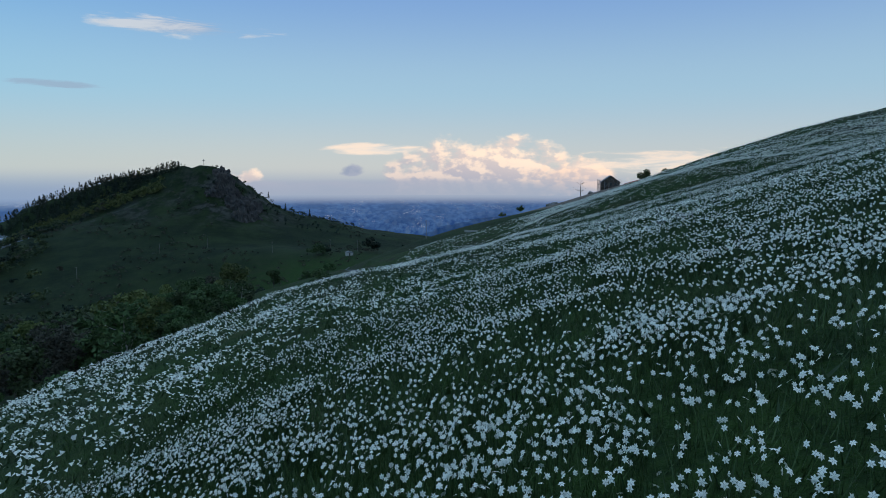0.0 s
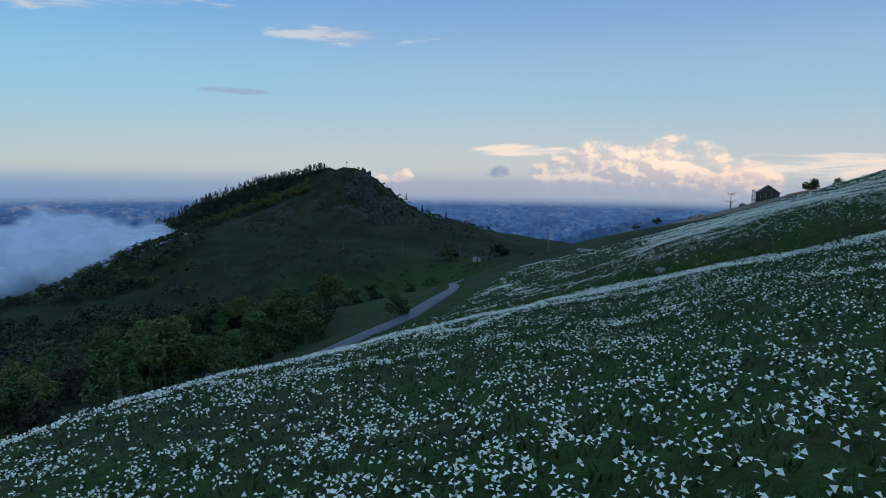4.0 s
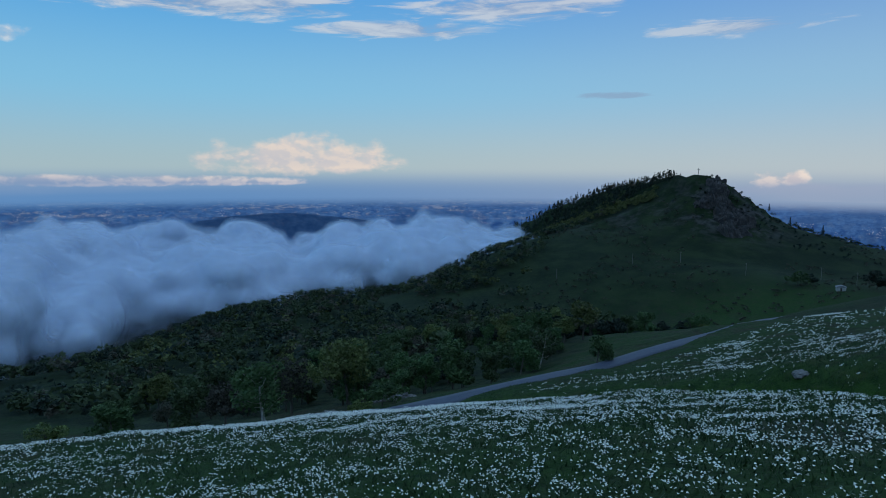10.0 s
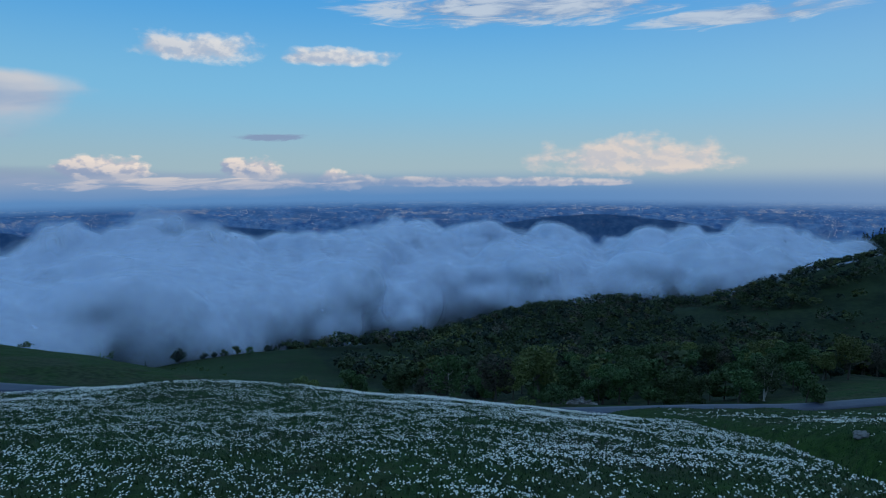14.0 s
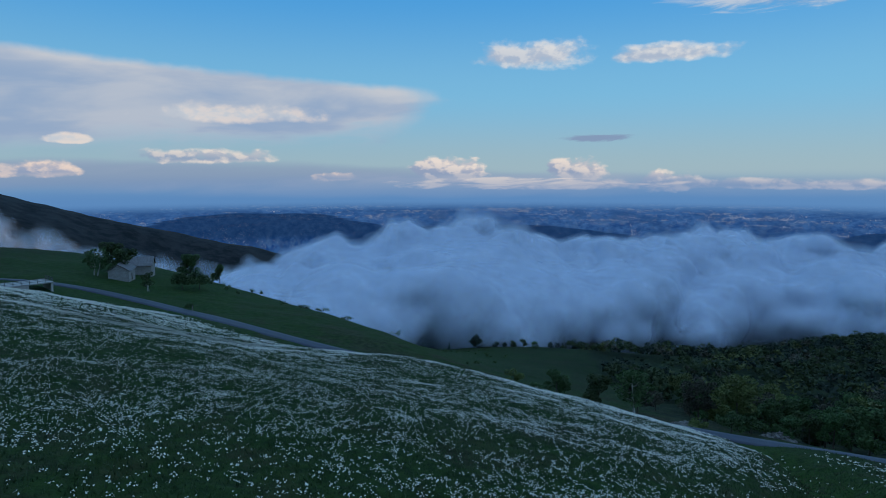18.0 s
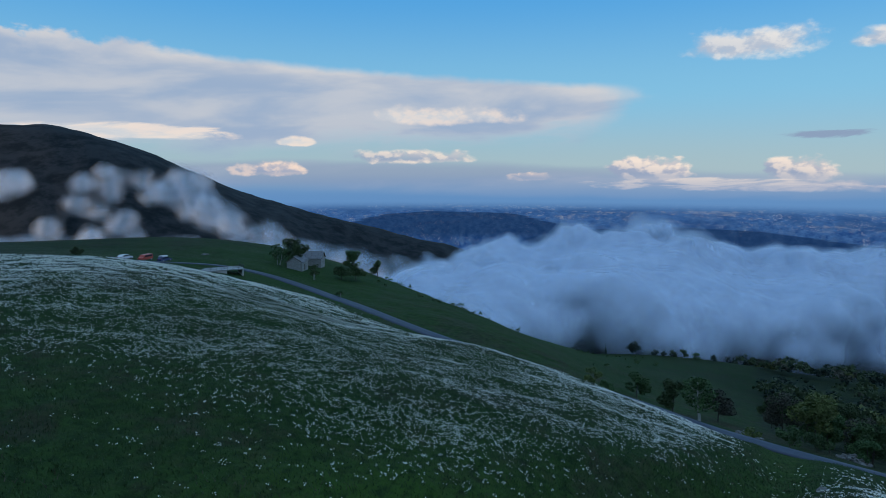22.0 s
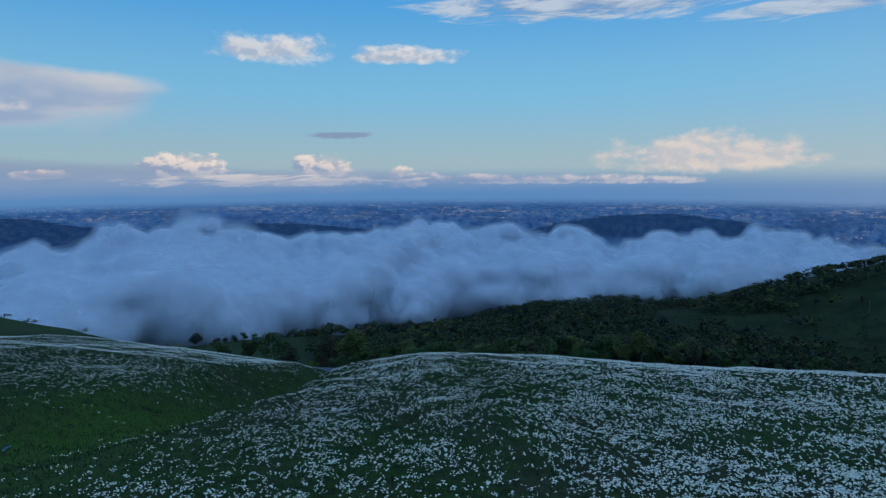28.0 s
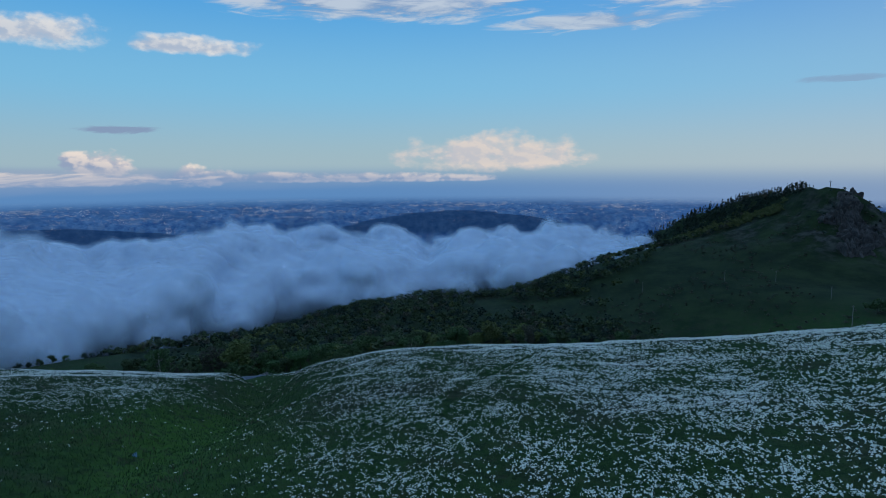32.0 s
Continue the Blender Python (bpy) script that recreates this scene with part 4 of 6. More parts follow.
def broadleaf(seed, tall, wide, cards=1500, leaf=0.34, bark=None, foliage=None, open_=0.0, trunks=1, lean=0.05):
    """Trunk with limbs, and a crown of many leaf sprays in uneven lumps; returns the two meshes."""
    rng = np.random.default_rng(seed)
    wood, blobs = [], []
    for k in range(trunks):
        ox, oy = (rng.normal(0, 0.35, 2) if trunks > 1 else (0, 0))
        bend = rng.normal(0, lean, 2)
        hts = np.linspace(0, 0.85, 9) * tall
        line = np.column_stack([ox + bend[0] * hts + np.sin(hts * 0.9 + seed) * 0.08, oy + bend[1] * hts + np.cos(hts * 0.7 + seed) * 0.08, hts])
        line[0, 2] = -0.4
        r0 = 0.028 * tall / (1 + 0.35 * (trunks - 1))
        wood.append(tube_arrays(line, r0 * (1 - np.linspace(0, 1, 9) * 0.85), 7))
        for i in range(9):
            t = rng.uniform(0.25, 0.9)
            p = np.array([np.interp(t * 0.85 * tall, hts, line[:, j]) for j in range(3)])
            a = rng.uniform(0, 2 * math.pi)
            out = wide * rng.uniform(0.45, 0.95) * (1.15 - 0.7 * abs(t - 0.45))
            tip = p + np.array([math.cos(a) * out, math.sin(a) * out, tall * rng.uniform(0.06, 0.2)])
            midp = (p + tip) / 2 + np.array([0, 0, -0.04 * tall])
            wood.append(tube_arrays(np.array([p, midp, tip]), [r0 * 0.4, r0 * 0.25, r0 * 0.08], 5))
            blobs.append((*tip, wide * rng.uniform(0.26, 0.46)))
            blobs.append((*midp, wide * rng.uniform(0.2, 0.34)))
        blobs.append((line[-1, 0], line[-1, 1], tall * 0.88, wide * 0.42))
    v, f = joined(wood)
    trunk = quick_mesh("trunk", v, f, [bark])
    trunk.polygons.foreach_set("use_smooth", np.ones(len(f), bool))
    pts = crown_points(rng, cards, blobs)
    pts = pts[pts[:, 2] > 0.12 * tall]
    v, f = leaf_cards(pts, leaf, rng, 0.2)
    return trunk, quick_mesh("crown", v, f, [foliage])


def conifer(seed, tall, wide, foliage, cards=900):
    rng = np.random.default_rng(seed)
    line = np.column_stack([np.zeros(6), np.zeros(6), np.linspace(-0.4, tall, 6)])
    v, f = tube_arrays(line, np.linspace(0.02 * tall, 0.01, 6), 6)
    trunk = quick_mesh("trunk", v, f, [BARK])
    t = rng.uniform(0.10, 1.0, cards) ** 0.8
    layer = np.round(t * 11) / 11
    a = rng.uniform(0, 2 * math.pi, cards)
    r = wide * (1 - layer) * rng.uniform(0.15, 1.0, cards) ** 0.5 * (0.8 + 0.35 * np.sin(a * 3 + layer * 20)) + 0.05
    pts = np.column_stack([np.cos(a) * r, np.sin(a) * r, layer * tall - r * 0.25])
    v, f = leaf_cards(pts, 0.045 * tall, rng, 0.5)
    return trunk, quick_mesh("crown", v, f, [foliage])


def plant(meshes, name, at, label, category, group="", scale=1.0, turn=0.0):
    x, y = at
    ob = thing(name, (x, y, ground_z(x, y)), label, category, group, turn)
    ob.scale = (scale, scale, scale)
    part("trunk", meshes[0], ob)
    part("crown", meshes[1], ob)
    return ob


KINDS = {
    "green": [broadleaf(11, 9.0, 3.7, 2300, 0.31, BARK, LEAF), broadleaf(12, 10.5, 4.2, 2500, 0.32, BARK, LEAF), broadleaf(13, 7.5, 3.6, 2200, 0.30, BARK, LEAF)],
    "yellow": [broadleaf(21, 11.0, 4.5, 2800, 0.31, BARK, LEAF_YELLOW), broadleaf(22, 8.0, 3.5, 2200, 0.29, BARK, LEAF_YELLOW)],
    "brown": [broadleaf(31, 9.5, 3.7, 2200, 0.26, BARK, LEAF_BROWN), broadleaf(32, 8.0, 3.3, 2000, 0.26, BARK, LEAF_BROWN)],
    "birch": [broadleaf(41, 8.5, 2.6, 1700, 0.25, BIRCH_BARK, LEAF, trunks=2, lean=0.14), broadleaf(42, 8.0, 2.4, 1600, 0.25, BIRCH_BARK, LEAF, trunks=2, lean=0.2)],
    "dark": [broadleaf(51, 7.0, 3.6, 1300, 0.40, BARK, LEAF_DARK, lean=0.02)],
    "fir": [conifer(61, 11.0, 2.6, LEAF_DARK), conifer(62, 9.0, 2.2, LEAF_DARK)],
    "shrub": [broadleaf(71, 3.0, 1.9, 900, 0.20, BARK, LEAF), broadleaf(72, 2.2, 1.3, 600, 0.18, BARK, LEAF_YELLOW)],
    "bare": [broadleaf(81, 8.0, 3.0, 40, 0.12, BARK, LEAF_BROWN)],
}
LABELS = {
    "green": ("tree", "broadleaf tree in fresh dark green leaf on the slope"),
    "yellow": ("tree", "tall broadleaf tree in young yellow-green leaf"),
    "brown": ("tree", "budding tree with thin reddish-brown foliage"),
    "birch": ("birch_tree", "slender birch with white forked trunk and thin leaves"),
    "dark": ("tree", "dense dark round-crowned tree standing on the meadow"),
    "fir": ("conifer", "dark narrow conifer on the hillside"),
    "shrub": ("shrub", "low green shrub at the road's edge"),
    "bare": ("bare_tree", "leafless tree with fine bare branches"),
}


def put_tree(kind, x, y, scale=1.0, which=0, group="", label=""):
    name, text = LABELS[kind]
    meshes = KINDS[kind][which % len(KINDS[kind])]
    return plant(meshes, name, (x, y), label or text, "shrub" if kind == "shrub" else "tree", group or "trees on the slope", scale, (x * 37 + y * 91) % 360)


# single trees that stand out
SINGLE = [
    ("birch", -37.5, 72.5, 1.05, 0), ("birch", -47, 142, 1.1, 1), ("yellow", -47, 92, 0.95, 0), ("brown", -54, 86, 0.9, 0),
    ("green", -26, 131, 0.65, 2), ("green", -50, 184, 0.6, 0), ("shrub", -30, 82, 1.0, 1), ("shrub", -33, 88, 1.2, 0), ("shrub", -37, 92, 1.0, 0),
    ("green", -45, 66, 0.75, 0), ("brown", -52, 74, 0.85, 1), ("green", -48, 58, 0.7, 2), ("yellow", -43, 50, 0.5, 1), ("shrub", -34, 55, 0.8, 0),
    ("shrub", -33, 62, 0.6, 1), ("green", -56, 110, 0.8, 1), ("brown", -60, 100, 0.9, 0), ("brown", -64, 112, 0.9, 1), ("green", -66, 128, 0.75, 0),
    ("dark", -317, -8, 1.25, 0), ("fir", -308, -24, 0.5, 0), ("fir", -300, -48, 0.45, 1),
    ("dark", -316, 5, 0.6, 0), ("dark", -315, 11, 0.55, 0), ("green", -315, 16, 0.6, 2), ("green", -314, 23, 0.65, 0), ("green", -314, 30, 0.6, 2), ("dark", -313, 40, 0.6, 0),
    ("green", -70, -62, 0.95, 0), ("green", -75, -70, 0.8, 1), ("birch", -66, -68, 0.95, 1), ("green", -94, -58, 0.75, 1), ("green", -99, -62, 0.8, 2), ("green", -106, -56, 0.7, 0),
    ("birch", -64, -50, 0.6, 0), ("shrub", -74, -47, 1.5, 0), ("shrub", -79, -45, 1.6, 0), ("shrub", -49, -27, 0.5, 0), ("green", 13, -88, 0.5, 2), ("shrub", -8, -86, 1.0, 0),
    ("dark", -56, 493, 1.6, 0), ("dark", -30, 470, 1.0, 0), ("dark", -92, 492, 1.0, 0), ("shrub", -98, 486, 3.0, 0), ("shrub", -50, 230, 1.4, 1), ("green", -47, 215, 0.5, 2), ("shrub", -36, 196, 1.0, 0),
    ("fir", -172, 812, 1.2, 0), ("fir", -178, 800, 0.8, 1), ("fir", -192, 768, 0.9, 0), ("fir", -205, 742, 0.9, 1), ("shrub", 40, 322, 1.2, 0), ("shrub", 30, 318, 1.2, 1),
    ("bare", 74, 341, 1.25, 0), ("shrub", 108, 338, 2.2, 0), ("shrub", 118, 336, 1.8, 0),
]
for kind, x, y, s, which in SINGLE:
    put_tree(kind, x, y, s, which)


def scatter(n, box, seed, keep):
    rng = np.random.default_rng(seed)
    x, y = rng.uniform(box[0], box[1], n), rng.uniform(box[2], box[3], n)
    k = keep(x, y, rng.uniform(0, 1, n))
    return x[k], y[k], rng


# trees of the wood's near edge, one by one
x, y, rng = scatter(1300, (-150, -40, 60, 260), 5, lambda x, y, r: (woods(x, y) > 0.5) & (r < 0.36) & (polyline_distance(x, y, ROAD_LINE)[0] > 9))
edge_kinds = ["green", "brown", "green", "yellow", "green", "green", "dark"]
for i in range(min(len(x), 190)):
    k = edge_kinds[int(rng.integers(len(edge_kinds)))]
    put_tree(k, float(x[i]), float(y[i]), float(rng.uniform(0.6, 1.0)), int(rng.integers(3)), "trees at the wood's edge")


def small_crowns(x, y, rng, name, mat, tall, wide, cards, leaf, pointed=False):
    """Many far trees in one mesh."""
    n = len(x)
    z = height(x, y)
    s = rng.uniform(0.6, 1.25, n)
    if pointed:
        t = rng.uniform(0.05, 1, (n, cards))
        a = rng.uniform(0, 6.283, (n, cards))
        r = wide * (1 - t) * rng.uniform(0.3, 1.0, (n, cards))
        off = np.stack([np.cos(a) * r, np.sin(a) * r, t * tall], -1)
    else:
        lobe = rng.normal(0, 0.45, (n, 5, 3)) * np.array([wide, wide, tall * 0.28]) + np.array([0, 0, tall * 0.58])
        pick = rng.integers(0, 5, (n, cards))
        d = rng.normal(size=(n, cards, 3))
        d /= np.linalg.norm(d, axis=-1)[..., None]
        d[..., 2] = np.abs(d[..., 2]) * 1.1 - 0.25
        off = np.take_along_axis(lobe, pick[..., None], 1) + d * wide * rng.uniform(0.45, 0.7, (n, cards, 1))
    pts = off * s[:, None, None] + np.stack([x, y, z], -1)[:, None]
    v, f = leaf_cards(pts.reshape(-1, 3), leaf, rng, 0.25)
    return quick_mesh(name, v, f, [mat])


def stuff(name, me, label, category):
    return tagged(new(name, me), label, category, kind="stuff")


def far_woods():
    for i, (mat, count, tall, wide, text) in enumerate(((LEAF, 1500, 7.5, 3.0, "green"), (LEAF_BROWN, 380, 7.0, 2.8, "brown budding"), (LEAF_YELLOW, 260, 7.0, 2.8, "yellow-green"), (LEAF_DARK, 1000, 7.0, 3.0, "dark green"))):
        x, y, rng = scatter(count * 7, (-600, -80, 30, 745), 80 + i, lambda x, y, r: (woods(x, y) > 0.5) & ((x < -140) | (y > 250) | (r > 0.75))
                            & (fbm(x / 45, y / 45, 3, 91) > 0.36 + 0.12 * r) & (np.hypot(x - 80, y - 70) < np.where(y > 450, 830, 700)))
        x, y = x[:count], y[:count]
        stuff("far_wood", small_crowns(x, y, rng, "far_wood", mat, tall * 1.1, wide * 1.12, 46, 1.05), f"{text} woodland trees covering the valley side", "woodland")
    # conifers along the back of the hill's crest
    rng = np.random.default_rng(7)
    t = rng.uniform(0, 1, 1900)
    cx = np.interp(t, [0, 0.25, 0.6, 0.85, 1.0], [-600, -487, -398, -330, -285]) + rng.normal(0, 5, 1900)
    down = rng.uniform(-1, 1, 1900)
    reach = np.interp(t, [0, 0.5, 0.8, 1.0], [70, 52, 26, 6])
    cy = np.interp(t, [0, 0.25, 0.6, 0.85, 1.0], [752, 752, 749, 728, 704]) + np.where(down > 0, down * 25, down * reach)
    keep = rng.uniform(0, 1, 1900) < np.interp(t, [0, 0.7, 0.85, 1.0], [1, 1, 0.6, 0.2])
    bx = rng.uniform(-540, -300, 420)
    by = np.interp(bx, [-540, -480, -400, -300], [672, 690, 694, 678]) + rng.normal(0, 7, 420)
    stuff("ridge_trees", small_crowns(bx, by, rng, "ridge_trees", LEAF_YELLOW, 6.0, 2.6, 46, 0.8), "fresh yellow-green trees below the hill's crest", "woodland")
    stuff("ridge_conifers", small_crowns(cx[keep], cy[keep], rng, "ridge_conifers", LEAF_DARK, 7.0, 2.3, 24, 0.9, True), "dark conifers crowding the hill's crest", "woodland")
    x, y, rng = scatter(1500, (-260, -110, 640, 860), 17, lambda x, y, r: (r < 0.22))
    stuff("crag_bushes", small_crowns(x, y, rng, "crag_bushes", LEAF_DARK, 4.5, 1.6, 60, 0.5), "dark scrub and small trees on the crag's flank", "scrub")
    x, y, rng = scatter(6000, (-520, -60, 380, 720), 19, lambda x, y, r: (r < 0.35) & (fbm(x / 60, y / 60, 3, 95) > 0.5) & (hill_height(x, y) < -15))
    stuff("heath_bushes", small_crowns(x, y, rng, "heath_bushes", LEAF_BROWN, 2.2, 1.2, 40, 0.42), "low brown heath bushes scattered over the hill", "scrub")
    x, y, rng = scatter(700, (-330, -60, -90, 30), 23, lambda x, y, r: (r < 0.5) & (fbm(x / 30, y / 30, 3, 99) > 0.55))
    stuff("spur_bushes", small_crowns(x, y, rng, "spur_bushes", LEAF, 1.6, 0.9, 40, 0.3), "low green bushes scattered over the grassy spur", "scrub")


far_woods()
x, y, rng = scatter(400, (-175, -85, 225, 320), 29, lambda x, y, r: (r < 0.14) & (x < -60 - 0.25 * (y - 200)))
for i in range(len(x)):
    put_tree("dark" if i % 3 else "green", float(x[i]), float(y[i]), float(rng.uniform(0.9, 1.4)), i, "dark trees below the saddle")


# ---- the flowering meadow ----
PETAL = mottled("white_narcissus_petals", (0.80, 0.80, 0.70), (0.90, 0.90, 0.80), 30.0, 0.6, 0.0, 4.0, spread=0.05)
LONG_BLADE = mottled("long_grass_blades", (0.018, 0.046, 0.010), (0.062, 0.120, 0.028), 1.2, 0.7, 0.0, 9.0, spread=0.1)
BLADE = mottled("grass_blades", (0.012, 0.034, 0.007), (0.042, 0.086, 0.018), 1.2, 0.7, 0.0, 9.0, spread=0.1)
RUSH = mottled("dry_rushes", (0.060, 0.045, 0.030), (0.13, 0.10, 0.07), 1.2, 0.85, 0.0, 9.0, spread=0.1)


def sown(n, box, seed, thick):
    rng = np.random.default_rng(seed)
    x, y = rng.uniform(box[0], box[1], n), rng.uniform(box[2], box[3], n)
    k = rng.uniform(0, 1, n) < thick(x, y)
    return x[k], y[k], rng


def tufted(x, y, rng, most, reach):
    """Flowers in tufts: a few round each place."""
    k = rng.integers(2, most + 1, len(x))
    x, y = np.repeat(x, k), np.repeat(y, k)
    return x + rng.normal(0, reach, len(x)), y + rng.normal(0, reach, len(x))


def full_flowers():
    """Six-petalled flowers on stems, where the camera starts low over the meadow."""
    x, y, rng = sown(80000, (-14, 30, -4, 40), 101, lambda x, y: 0.75 * meadow_bloom(x, y) * (0.3 + 0.7 * smooth(fbm(x / 2.2, y / 2.2, 2, 59), 0.36, 0.6)) * (np.hypot(x - 5, y - 9) < 14))
    x, y = tufted(x, y, rng, 6, 0.13)
    n = len(x)
    z = meadow_height(x, y)
    hgt = rng.uniform(0.28, 0.42, n)
    lean = rng.normal(0, 0.06, (n, 2))
    c = np.column_stack([x + lean[:, 0], y + lean[:, 1], z + hgt])
    face = np.column_stack([rng.normal(-0.5, 0.8, n), rng.normal(-0.5, 0.8, n), rng.uniform(0.2, 1.1, n)])
    face /= np.linalg.norm(face, axis=1)[:, None]
    u = np.cross(face, rng.normal(size=(n, 3)))
    u /= np.linalg.norm(u, axis=1)[:, None]
    v = np.cross(face, u)
    size = rng.uniform(0.021, 0.031, n)[:, None]
    tips = []
    for k in range(6):
        a = k * math.pi / 3
        d, e = u * math.cos(a) + v * math.sin(a), -u * math.sin(a) + v * math.cos(a)
        tips.append(np.stack([c, c + d * size * 0.6 + e * size * 0.30, c + d * size * 1.1 - face * size * 0.15, c + d * size * 0.6 - e * size * 0.30], 1))
    verts = np.stack(tips, 1).reshape(-1, 3)
    me = quick_mesh("narcissus_flowers", verts, np.arange(len(verts)).reshape(-1, 4), [PETAL])
    stuff("narcissus_flowers", me, "white six-petalled narcissus flowers crowding the meadow", "flowers")
    foot = np.column_stack([x, y, z - 0.03])
    w = np.column_stack([np.full(n, 0.004), np.full(n, 0.003), np.zeros(n)])
    stems = np.stack([foot - w, foot + w, c + w * 0.6, c - w * 0.6], 1).reshape(-1, 3)
    me = quick_mesh("flower_stems", stems, np.arange(len(stems)).reshape(-1, 4), [BLADE])
    stuff("flower_stems", me, "thin green stems of the meadow flowers", "flowers")


def far_flowers():
    """The same flowers farther off: a folded pair of petals each."""
    def thick(x, y):
        r = np.hypot(x - 45, y - 62)
        clump = 0.30 + 0.55 * smooth(fbm(x / 2.6, y / 2.6, 2, 57), 0.34, 0.62)
        return meadow_bloom(x, y) * clump * np.clip(1.2 - r / 190, 0.3, 1.0) * (np.hypot(x - 5, y - 9) > 13.5)
    x, y, rng = sown(640000, (-38, 125, -45, 235), 103, thick)
    x, y = tufted(x, y, rng, 5, 0.09)
    n = len(x)
    r = np.hypot(x - 45, y - 62)
    c = np.column_stack([x, y, meadow_height(x, y) + rng.uniform(0.2, 0.36, n)])
    up = rng.normal(0, 0.55, (n, 3)) + np.array([0, 0, 1.0])
    up /= np.linalg.norm(up, axis=1)[:, None]
    d = np.cross(up, rng.normal(size=(n, 3)))
    d /= np.linalg.norm(d, axis=1)[:, None]
    e = np.cross(up, d)
    s = (rng.uniform(0.025, 0.038, n) * (1 + 0.4 * np.clip((np.hypot(x - 15, y - 25) - 25) / 30, 0, 1)) * (1 + 1.3 * np.clip((r - 40) / 90, 0, 1)))[:, None]
    f = np.cross(d, e)
    verts = np.stack([c - d * s * 1.2 - e * s * 0.7, c + d * s * 1.2 - e * s * 0.7, c + e * s * 1.35 + f * s * 0.3], 1).reshape(-1, 3)
    me = quick_mesh("meadow_flowers", verts, np.arange(3 * n).reshape(-1, 3), [PETAL])
    stuff("meadow_flowers", me, "carpet of small white narcissus over the swells", "flowers")


gully_far = Chart(lambda x, y: polyline_distance(x, y, GULLY)[0], -42, 130, -50, 240, 1.0)


def grass():
    for name, mat, count, box, tall, wide, seed, thick, label in (
            ("grass", LONG_BLADE, 260000, (-12, 26, -4, 34), 0.30, 0.008, 111, lambda x, y: np.clip(1.2 - np.hypot(x - 6, y - 11) / 17, 0, 1) * 0.9, "long dark green meadow grass"),
            ("meadow_tufts", BLADE, 620000, (-30, 125, -30, 150), 0.24, 0.040, 113, lambda x, y: 0.85 * np.clip(1.25 - np.hypot(x - 50, y - 62) / 85, 0, 1), "tufts of coarse meadow grass"),
            ("rushes", RUSH, 60000, (-20, 110, 40, 150), 0.38, 0.03, 117,
             lambda x, y: smooth(fbm(x / 6, y / 6, 3, 121), 0.56, 0.66) * np.clip(1 - meadow_bloom(x, y) * 3, 0, 1) * np.exp(-((gully_far(x, y) - 5) / 9) ** 2), "dry brown rushes round the wet hollow")):
        x, y, rng = sown(count, box, seed, thick)
        n = len(x)
        z = meadow_height(x, y)
        h = tall * rng.uniform(0.5, 1.25, n) * (0.6 + 0.8 * fbm(x / 1.3, y / 1.3, 2, 131))
        a = rng.uniform(0, 6.283, n)
        w = np.column_stack([np.cos(a), np.sin(a), np.zeros(n)]) * wide
        b = np.column_stack([rng.normal(0, 0.4, n) * h, rng.normal(0, 0.4, n) * h, h])
        p = np.column_stack([x, y, z - 0.03])
        verts = np.stack([p - w, p + w, p + b], 1).reshape(-1, 3)
        stuff(name, quick_mesh(name, verts, np.arange(3 * n).reshape(-1, 3), [mat]), label, "grass")


full_flowers()
far_flowers()
grass()


# ---- huts, house, cars and small things ----
def box_into(bm, lo, hi, m=None, bevel=0.0):
    vs = [bm.verts.new((x, y, z)) for x in (lo[0], hi[0]) for y in (lo[1], hi[1]) for z in (lo[2], hi[2])]
    for f in ((0, 1, 3, 2), (4, 6, 7, 5), (0, 4, 5, 1), (2, 3, 7, 6), (0, 2, 6, 4), (1, 5, 7, 3)):
        bm.faces.new([vs[i] for i in f])
    if bevel:
        bmesh.ops.bevel(bm, geom=list({e for v in vs for e in v.link_edges}), offset=bevel, segments=1, affect="EDGES")
    return vs


def box_mesh(name, lo, hi, mat, bevel=0.0):
    bm = bmesh.new()
    box_into(bm, lo, hi, bevel=bevel)
    return bm_mesh(name, bm, mat)


def prism_mesh(name, outline, width, mat, bevel=0.0):
    """A side outline (x, z) made as wide as given along y."""
    bm = bmesh.new()
    a = [bm.verts.new((x, -width / 2, z)) for x, z in outline]
    b = [bm.verts.new((x, width / 2, z)) for x, z in outline]
    bm.faces.new(a)
    bm.faces.new(b[::-1])
    n = len(outline)
    for i in range(n):
        bm.faces.new((a[i], b[i], b[(i + 1) % n], a[(i + 1) % n]))
    bmesh.ops.recalc_face_normals(bm, faces=bm.faces)
    if bevel:
        bmesh.ops.bevel(bm, geom=bm.edges[:], offset=bevel, segments=2, affect="EDGES")
    return bm_mesh(name, bm, mat)


def disc_mesh(name, r, w, mat, sides=20):
    bm = bmesh.new()
    bmesh.ops.create_cone(bm, cap_ends=True, segments=sides, radius1=r, radius2=r, depth=w, matrix=Matrix.Rotation(radians(90), 4, "X"))
    return bm_mesh(name, bm, mat)


WOOD = mottled("dark_timber", (0.05, 0.035, 0.025), (0.12, 0.085, 0.06), 2.5, 0.8, 0.5)
PALE_WOOD = mottled("grey_weathered_wood", (0.16, 0.15, 0.135), (0.30, 0.28, 0.25), 2.5, 0.85, 0.4)
PLASTER = mottled("rough_pale_plaster", (0.40, 0.38, 0.35), (0.58, 0.56, 0.52), 1.2, 0.9, 0.4)
CONCRETE = mottled("weathered_concrete", (0.30, 0.30, 0.29), (0.48, 0.48, 0.46), 1.0, 0.85, 0.4)
IRON = mottled("dark_iron", (0.05, 0.05, 0.05), (0.10, 0.10, 0.10), 5.0, 0.5, 0.1, metal=0.6)
ORANGE = mottled("orange_safety_mesh", (0.55, 0.12, 0.05), (0.75, 0.20, 0.08), 2.0, 0.7, 0.1)
